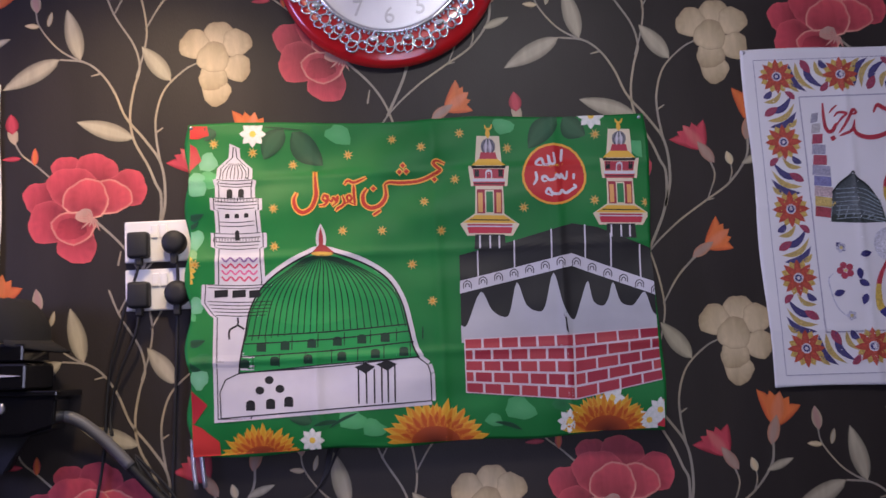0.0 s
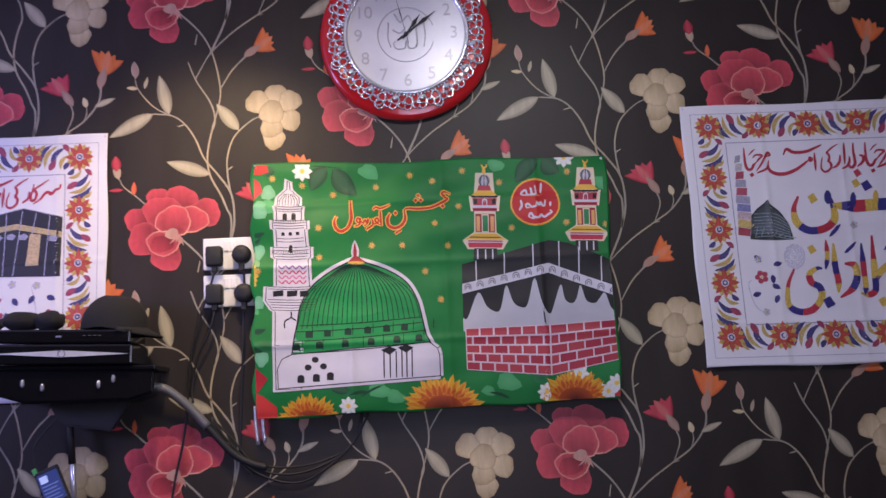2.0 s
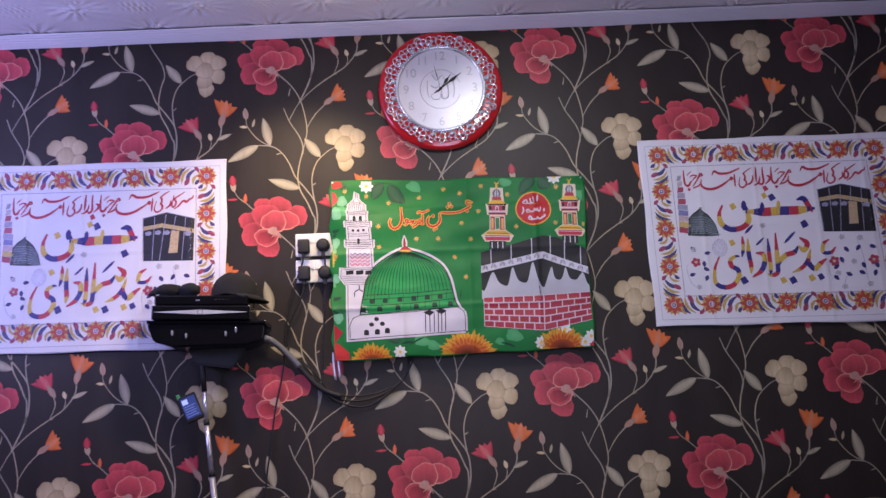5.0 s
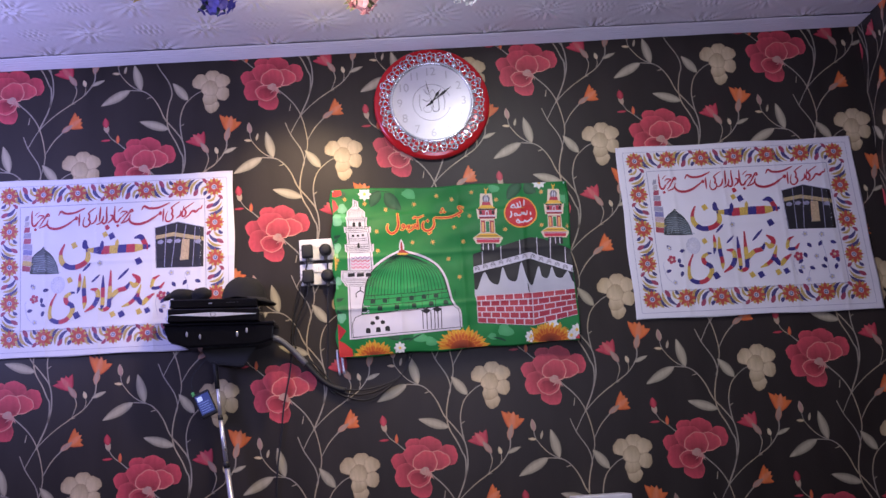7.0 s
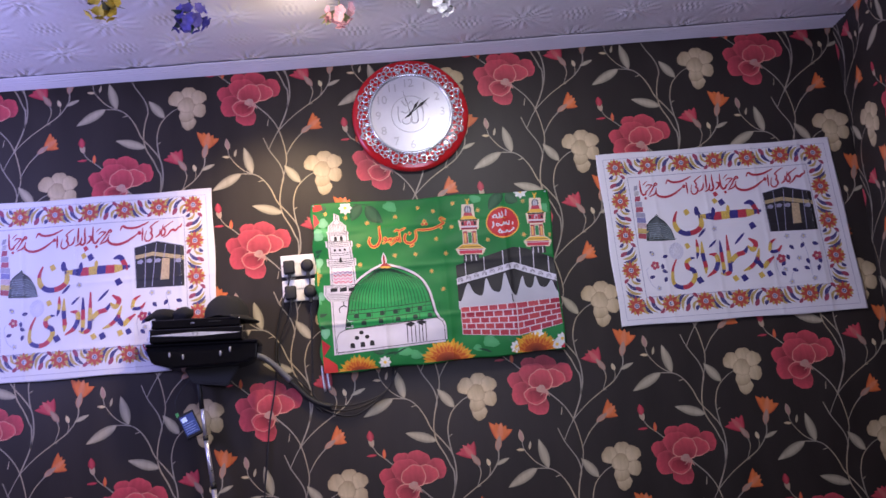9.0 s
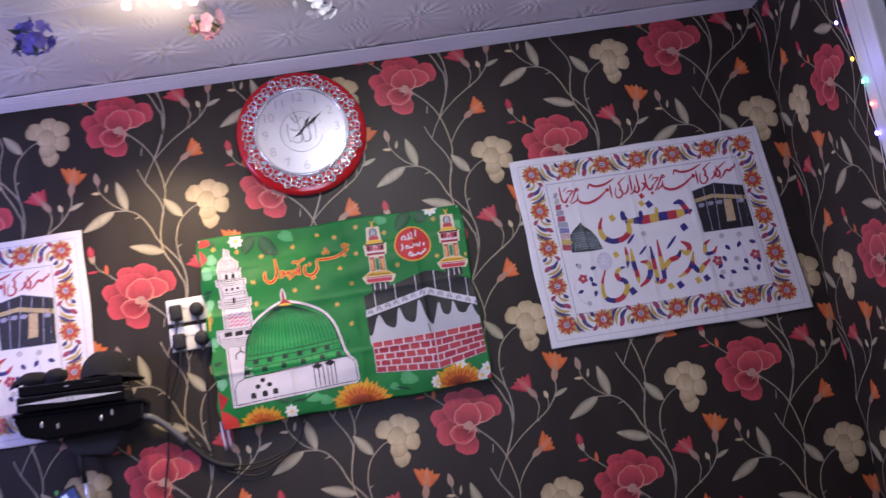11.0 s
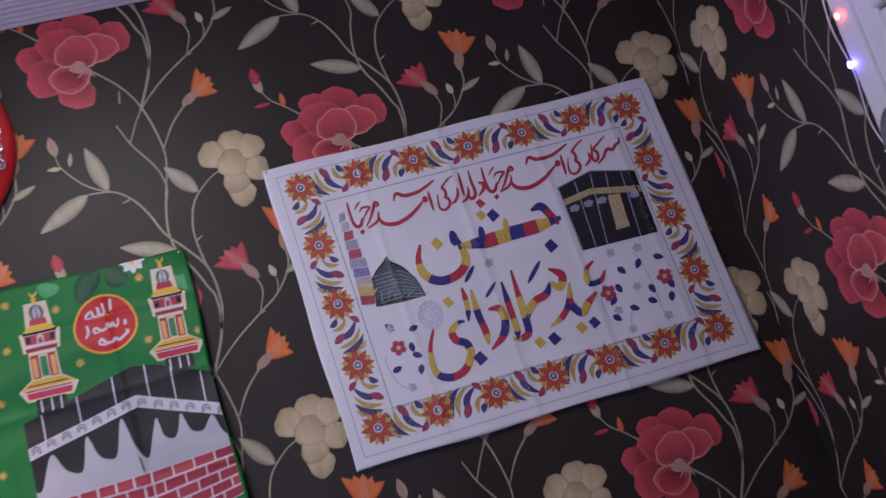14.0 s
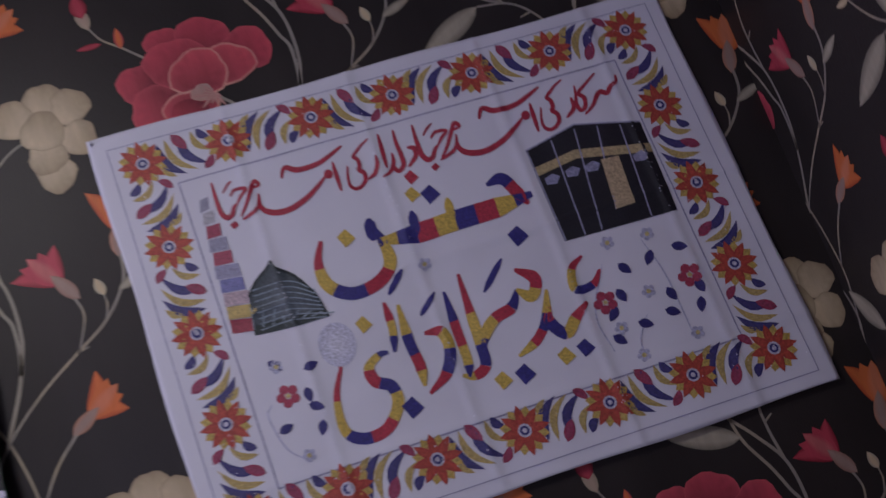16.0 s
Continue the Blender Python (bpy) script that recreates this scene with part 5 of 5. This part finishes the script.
md = pk.modifiers.new("thick", "SOLIDIFY")
md.thickness = 0.004
part("button", lathe([(0.006, 0), (0.005, 0.003), (0, 0.004)], 12, Matrix.Translation((0, 0, 0.089)) @ Matrix.Rotation(math.radians(-90), 4, "X")), FABRIC, cap)

# a crumpled pair of gloves
gloves = on_shelf("gloves", "crumpled pair of black cloth gloves on the receiver", "gloves", -0.118, 0.090, -0.09)
for gx, gy, gs, ang in ((-0.03, 0.0, 1.0, 20), (0.045, -0.015, 0.9, -35)):
    bm = bmesh.new()
    bmesh.ops.create_icosphere(bm, subdivisions=3, radius=1, matrix=pose(gx, gy, 0.026, 0, 0, ang) @ Matrix.Diagonal((0.050 * gs, 0.034, 0.026, 1)))
    for k in range(4):
        a = math.radians(ang + 140 + 22 * k)
        d = Vector((math.cos(a), math.sin(a) * 0.5, 0))
        tube([Vector((gx, gy, 0.026)) + d * 0.030, Vector((gx, gy, 0.024)) + d * 0.055, Vector((gx, gy, 0.010)) + d * 0.072], 0.0105, 8, 4, bm, taper=0.7)
    for v in bm.verts:
        v.co += Vector((0.004, 0.003, 0.006)) * noise.noise(v.co * 60)
        v.co.z = max(v.co.z, 0.0008)
    part("glove", bm, FABRIC, gloves, smooth=True)

# pole and the little lit gadget
pole = thing("telescopic_pole", (-0.97, -0.06, 0.0), "silver telescopic pole leaning from the floor against the shelf bracket", "pole")
PI_ = pole.matrix_world.inverted()
for nm, a, b_, r, mat in (("lower_tube", (-0.905, -0.13, 0.0), (-1.000, -0.075, 0.75), 0.0105, BRIGHT), ("middle_tube", (-1.000, -0.075, 0.75), (-1.021, -0.062, 0.93), 0.0085, BRIGHT), ("upper_tube", (-1.021, -0.062, 0.93), (-1.030, -0.056, 1.06), 0.0070, BRIGHT),
                          ("grip", (-1.030, -0.056, 1.04), (-1.042, -0.050, 1.19), 0.0095, MATT), ("collar", (-0.9985, -0.076, 0.738), (-1.0015, -0.074, 0.762), 0.0120, MATT), ("collar", (-1.0198, -0.063, 0.92), (-1.0222, -0.061, 0.94), 0.0100, MATT)):
    ob = part(nm, tube([a, b_], r, 14, 2), mat, pole, smooth=True)
    ob.matrix_parent_inverse = PI_
gadget = thing("phone", (-1.076, -0.050, 0.985, 0, -22, 0), "small black phone with a blue lit screen hanging on a cord", "phone")
part("body", box(-0.032, 0.032, -0.020, -0.004, -0.050, 0.050, bevel=0.006), MATT, gadget)
part("screen", box(-0.027, 0.027, -0.0215, -0.0195, -0.036, 0.040, bevel=0.0005), glow("blue_screen", (0.04, 0.07, 0.24), 0.12), gadget, "blue lit screen")
part("screen_window", box(-0.022, -0.002, -0.0222, -0.0210, 0.016, 0.034), glow("pale_screen", (0.45, 0.55, 0.85), 0.45), gadget)
for i in range(5):
    part("screen_line", box(-0.022, 0.020 - 0.006 * (i % 2), -0.0222, -0.0210, 0.006 - 0.009 * i, 0.009 - 0.009 * i), glow("line_%d" % i, (0.16, 0.22, 0.50), 0.25), gadget)
part("cord", tube([(-0.020, -0.012, 0.048), (-0.022, -0.012, 0.080), (0.000, -0.012, 0.120), (0.085, -0.010, 0.165)], 0.0022, 6, 6), MATT, gadget)
part("clip", box(-0.034, -0.022, -0.018, -0.008, 0.044, 0.062, bevel=0.002), material("green_clip", (0.10, 0.42, 0.12), 0.4), gadget, "green plastic clip")

# ---------------------------------------------------------------- window wall
window = tagged(new("window_1"), "white plastic window with a transom, in the papered side wall", "window", kind="structure")
F0, F1 = WY1 + 0.052, WY0 - 0.052


def wpart(name, *a, mat=FRAME, **k):
    return part(name, box(*a, **k), mat, window)


for nm, y0, y1, z0, z1 in (("casing", WY1 - 0.005, F0, WZ0 - 0.08, WZ1 + 0.06), ("casing", F1, WY0 + 0.005, WZ0 - 0.08, WZ1 + 0.06), ("casing", WY0 + 0.005, WY1 - 0.005, WZ1 - 0.005, WZ1 + 0.06)):
    wpart(nm, XR - 0.018, XR - 0.001, y0, y1, z0, z1, bevel=0.004)
wpart("window_sill", XR - 0.09, XR + 0.06, F1, F0, WZ0 - 0.03, WZ0 + 0.0, bevel=0.006)
for y0, y1, z0, z1 in ((WY1 - 0.062, WY1, WZ0, WZ1), (WY0, WY0 + 0.062, WZ0, WZ1), (WY0 + 0.062, WY1 - 0.062, WZ0, WZ0 + 0.06), (WY0 + 0.062, WY1 - 0.062, WZ1 - 0.06, WZ1), (WY0 + 0.062, WY1 - 0.062, 1.640, 1.705), (-1.48, -1.42, WZ0 + 0.06, 1.640)):
    wpart("window_frame", XR - 0.010, XR + 0.060, y0 + 0.001, y1 - 0.001, z0 + 0.001, z1 - 0.001, bevel=0.006)
for y0, y1, z0, z1 in ((WY1 - 0.100, WY1 - 0.064, 1.708, WZ1 - 0.062), (WY1 - 0.100, WY1 - 0.064, WZ0 + 0.062, 1.638)):
    wpart("sash", XR - 0.026, XR + 0.040, y0, y1, z0, z1, bevel=0.008)
for z0, z1 in ((WZ0 + 0.05, 1.65), (1.70, WZ1 - 0.05)):
    g = wpart("pane", XR + 0.020, XR + 0.026, WY0 + 0.05, WY1 - 0.07, z0, z1, mat=GLASS)
    g.visible_shadow = False
tagged(part("backdrop", box(XR + 0.5, XR + 0.52, -4, 1, -0.1, 3.2), NIGHT), "dark night outside the window", "backdrop", kind="structure")

lights = thing("string_lights", (1.68, -0.60, 2.1), "thin wire of coloured fairy lights hung along the window frame", "fairy lights")
LI = lights.matrix_world.inverted()
wire = [(1.690, -0.560, 2.36), (1.688, -0.585, 2.20), (1.690, -0.578, 2.05), (1.686, -0.605, 1.92), (1.690, -0.608, 1.82), (1.684, -0.600, 1.72), (1.688, -0.608, 1.62), (1.684, -0.602, 1.52), (1.686, -0.618, 1.44), (1.688, -0.610, 1.34), (1.690, -0.60, 1.05)]
ob = part("wire", tube([(x + 0.008, y - 0.034, z + 0.02) for x, y, z in wire], 0.0016, 6, 6), WHITE, lights, smooth=True)
ob.matrix_parent_inverse = LI
hues = {"blue": (0.12, 0.10, 1.0), "red": (1.0, 0.10, 0.07), "green": (0.08, 0.9, 0.45), "yellow": (1.0, 0.55, 0.04), "white": (0.8, 0.9, 1.0)}
for hue, y, z, power in (("red", -0.632, 2.105, 14), ("blue", -0.570, 2.04, 30), ("yellow", -0.603, 1.895, 6), ("green", -0.628, 1.806, 12), ("red", -0.640, 1.722, 14), ("blue", -0.622, 1.628, 40), ("white", -0.632, 1.448, 10), ("green", -0.595, 2.22, 10), ("red", -0.61, 1.30, 8)):
    g = bmesh.new()
    bmesh.ops.create_icosphere(g, subdivisions=2, radius=0.0052, matrix=Matrix.Translation((1.684, y - 0.034, z + 0.02)) @ Matrix.Diagonal((1, 1, 1.4, 1)))
    ob = part("bulb", g, glow("bulb_" + hue, hues[hue], power), lights, hue + " glowing bulb", True)
    ob.matrix_parent_inverse = LI
    ob = part("bulb_stem", tube([(1.694, y - 0.016, z + 0.032), (1.688, y - 0.030, z + 0.022)], 0.0022, 6, 2), WHITE, lights)
    ob.matrix_parent_inverse = LI
SMOKE = bpy.data.materials.new("smoky_plastic")
SMOKE.use_nodes = True
_s = SMOKE.node_tree.nodes["Principled BSDF"]
_s.inputs["Base Color"].default_value, _s.inputs["Roughness"].default_value, _s.inputs["Transmission Weight"].default_value = (0.30, 0.30, 0.34, 1), 0.12, 0.6
tie = thing("curtain_tieback", (1.668, -0.735, 1.47, 0, 0, 0), "oval smoky plastic tieback fixed to the window frame", "tieback")
part("plate", lathe([(0.0, 0.010), (0.026, 0.008), (0.033, 0.002), (0.028, -0.004), (0.0, -0.006)], 32, Matrix.Rotation(math.radians(-68), 4, "Z") @ Matrix.Diagonal((1, 1, 1.9, 1))), SMOKE, tie, smooth=True)
part("rim", tube([(0.033 * math.cos(a) * 0.4, 0.033 * math.cos(a) * -0.9, 0.063 * math.sin(a)) for a in (2 * math.pi * i / 24 for i in range(25))], 0.004, 8, 2), GREY, tie, smooth=True)
part("stalk", tube([(0.0, 0.0, -0.02), (0.02, 0.01, -0.03), (0.034, 0.02, -0.03)], 0.006, 8, 4), GREY, tie, smooth=True)

# ---------------------------------------------------------------- ceiling garland
PETALS = {}


def garland_flower(x, y, z, colour, leaf_col, label, r=0.055, count=16):
    base = thing("silk_flower", (x, y, z), label, "artificial flower", "silk flowers on the ceiling")
    key = colour
    if key not in PETALS:
        PETALS[key] = (material("silk_%d" % len(PETALS), colour, 0.8, vary=0.25, scale=60, bump=0.4, bump_scale=200), material("silk_leaf_%d" % len(PETALS), leaf_col, 0.7, vary=0.3, scale=50))
    pm, lm = PETALS[key]
    rnd = random.Random(int(x * 1000))
    for k in range(count):
        a, e = rnd.uniform(0, 6.283), rnd.uniform(-1.2, 0.25)
        d = Vector((math.cos(a) * math.cos(e), math.sin(a) * math.cos(e), math.sin(e)))
        c = d * r * rnd.uniform(0.55, 1.0) * Vector((1.25, 0.8, 0.9)).length / 1.7
        g = bmesh.new()
        turn = d.to_track_quat("Z", "Y").to_matrix().to_4x4()
        for p in range(5):
            b_ = 1.2566 * p
            vs = [(0, 0, 0)] + [((0.010 + 0.013 * math.cos(t) * 0.9) * math.cos(b_) - 0.011 * math.sin(t) * math.sin(b_), (0.010 + 0.013 * math.cos(t) * 0.9) * math.sin(b_) + 0.011 * math.sin(t) * math.cos(b_), 0.004 + 0.005 * math.cos(t)) for t in (-2.2, -1.1, 0, 1.1, 2.2)]
            vv = [g.verts.new(Matrix.Translation(c) @ turn @ Vector(q)) for q in vs]
            for i in range(1, 5):
                g.faces.new((vv[0], vv[i], vv[i + 1]))
        part("blossom", g, pm, base)
    for k in range(5):
        a = rnd.uniform(0, 6.283)
        g = bmesh.new()
        d = Vector((math.cos(a), math.sin(a), rnd.uniform(-0.5, 0.1))).normalized()
        s = Vector((-math.sin(a), math.cos(a), 0.3)) * 0.014
        q = [Vector((0, 0, 0.01)), d * r * 0.8 + s, d * r * 1.45, d * r * 0.8 - s]
        g.faces.new([g.verts.new(v) for v in q])
        part("leaf", g, lm, base)
    part("stem", tube([(0, 0, 0.0), (0.004, 0.002, (ZC - z) * 0.6), (0, 0, ZC - z - 0.002)], 0.003, 6, 4), lm, base)
    return base


garland_flower(-1.14, -0.88, 2.335, (0.62, 0.46, 0.06), (0.10, 0.10, 0.04), "yellow silk flower cluster hanging from the ceiling")
garland_flower(-0.885, -0.715, 2.345, (0.13, 0.11, 0.42), (0.06, 0.10, 0.08), "violet-blue silk flower cluster hanging from the ceiling", 0.062, 20)
garland_flower(-0.372, -0.660, 2.345, (0.66, 0.36, 0.42), (0.20, 0.22, 0.12), "pink silk flower cluster hanging from the ceiling")
garland_flower(-0.024, -0.680, 2.350, (0.62, 0.62, 0.64), (0.06, 0.09, 0.05), "white silk flowers with dark leaves hanging from the ceiling", 0.062, 12)
garland = thing("garland_lights", (-0.5, -0.75, 2.38), "clear warm bulbs strung between the silk flowers", "fairy lights")
GI = garland.matrix_world.inverted()
ob = part("wire", tube([(-1.3, -0.85, 2.385), (-0.9, -0.78, 2.380), (-0.58, -0.80, 2.378), (-0.43, -0.77, 2.378), (-0.05, -0.76, 2.382), (0.5, -0.75, 2.386)], 0.002, 6, 6), WHITE, garland, smooth=True)
ob.matrix_parent_inverse = GI
for x, y in ((-0.587, -0.795), (-0.445, -0.765), (-0.395, -0.77)):
    g = bmesh.new()
    bmesh.ops.create_icosphere(g, subdivisions=2, radius=0.013, matrix=Matrix.Translation((x, y, 2.358)))
    ob = part("bulb", g, glow("warm_bulb", (1.0, 0.86, 0.66), 9), garland, "warm glowing bulb", True)
    ob.matrix_parent_inverse = GI

# ---------------------------------------------------------------- low furniture at the wall's foot
unit = thing("low_cabinet", (0.40, -0.12, 0.0), "low white cabinet standing against the papered wall", "cabinet")
part("body", box(-0.10, 0.10, -0.06, 0.10, 0.0, 0.525, bevel=0.003), FRAME, unit)
part("top", box(-0.105, 0.105, -0.065, 0.105, 0.526, 0.545, bevel=0.004), FRAME, unit)
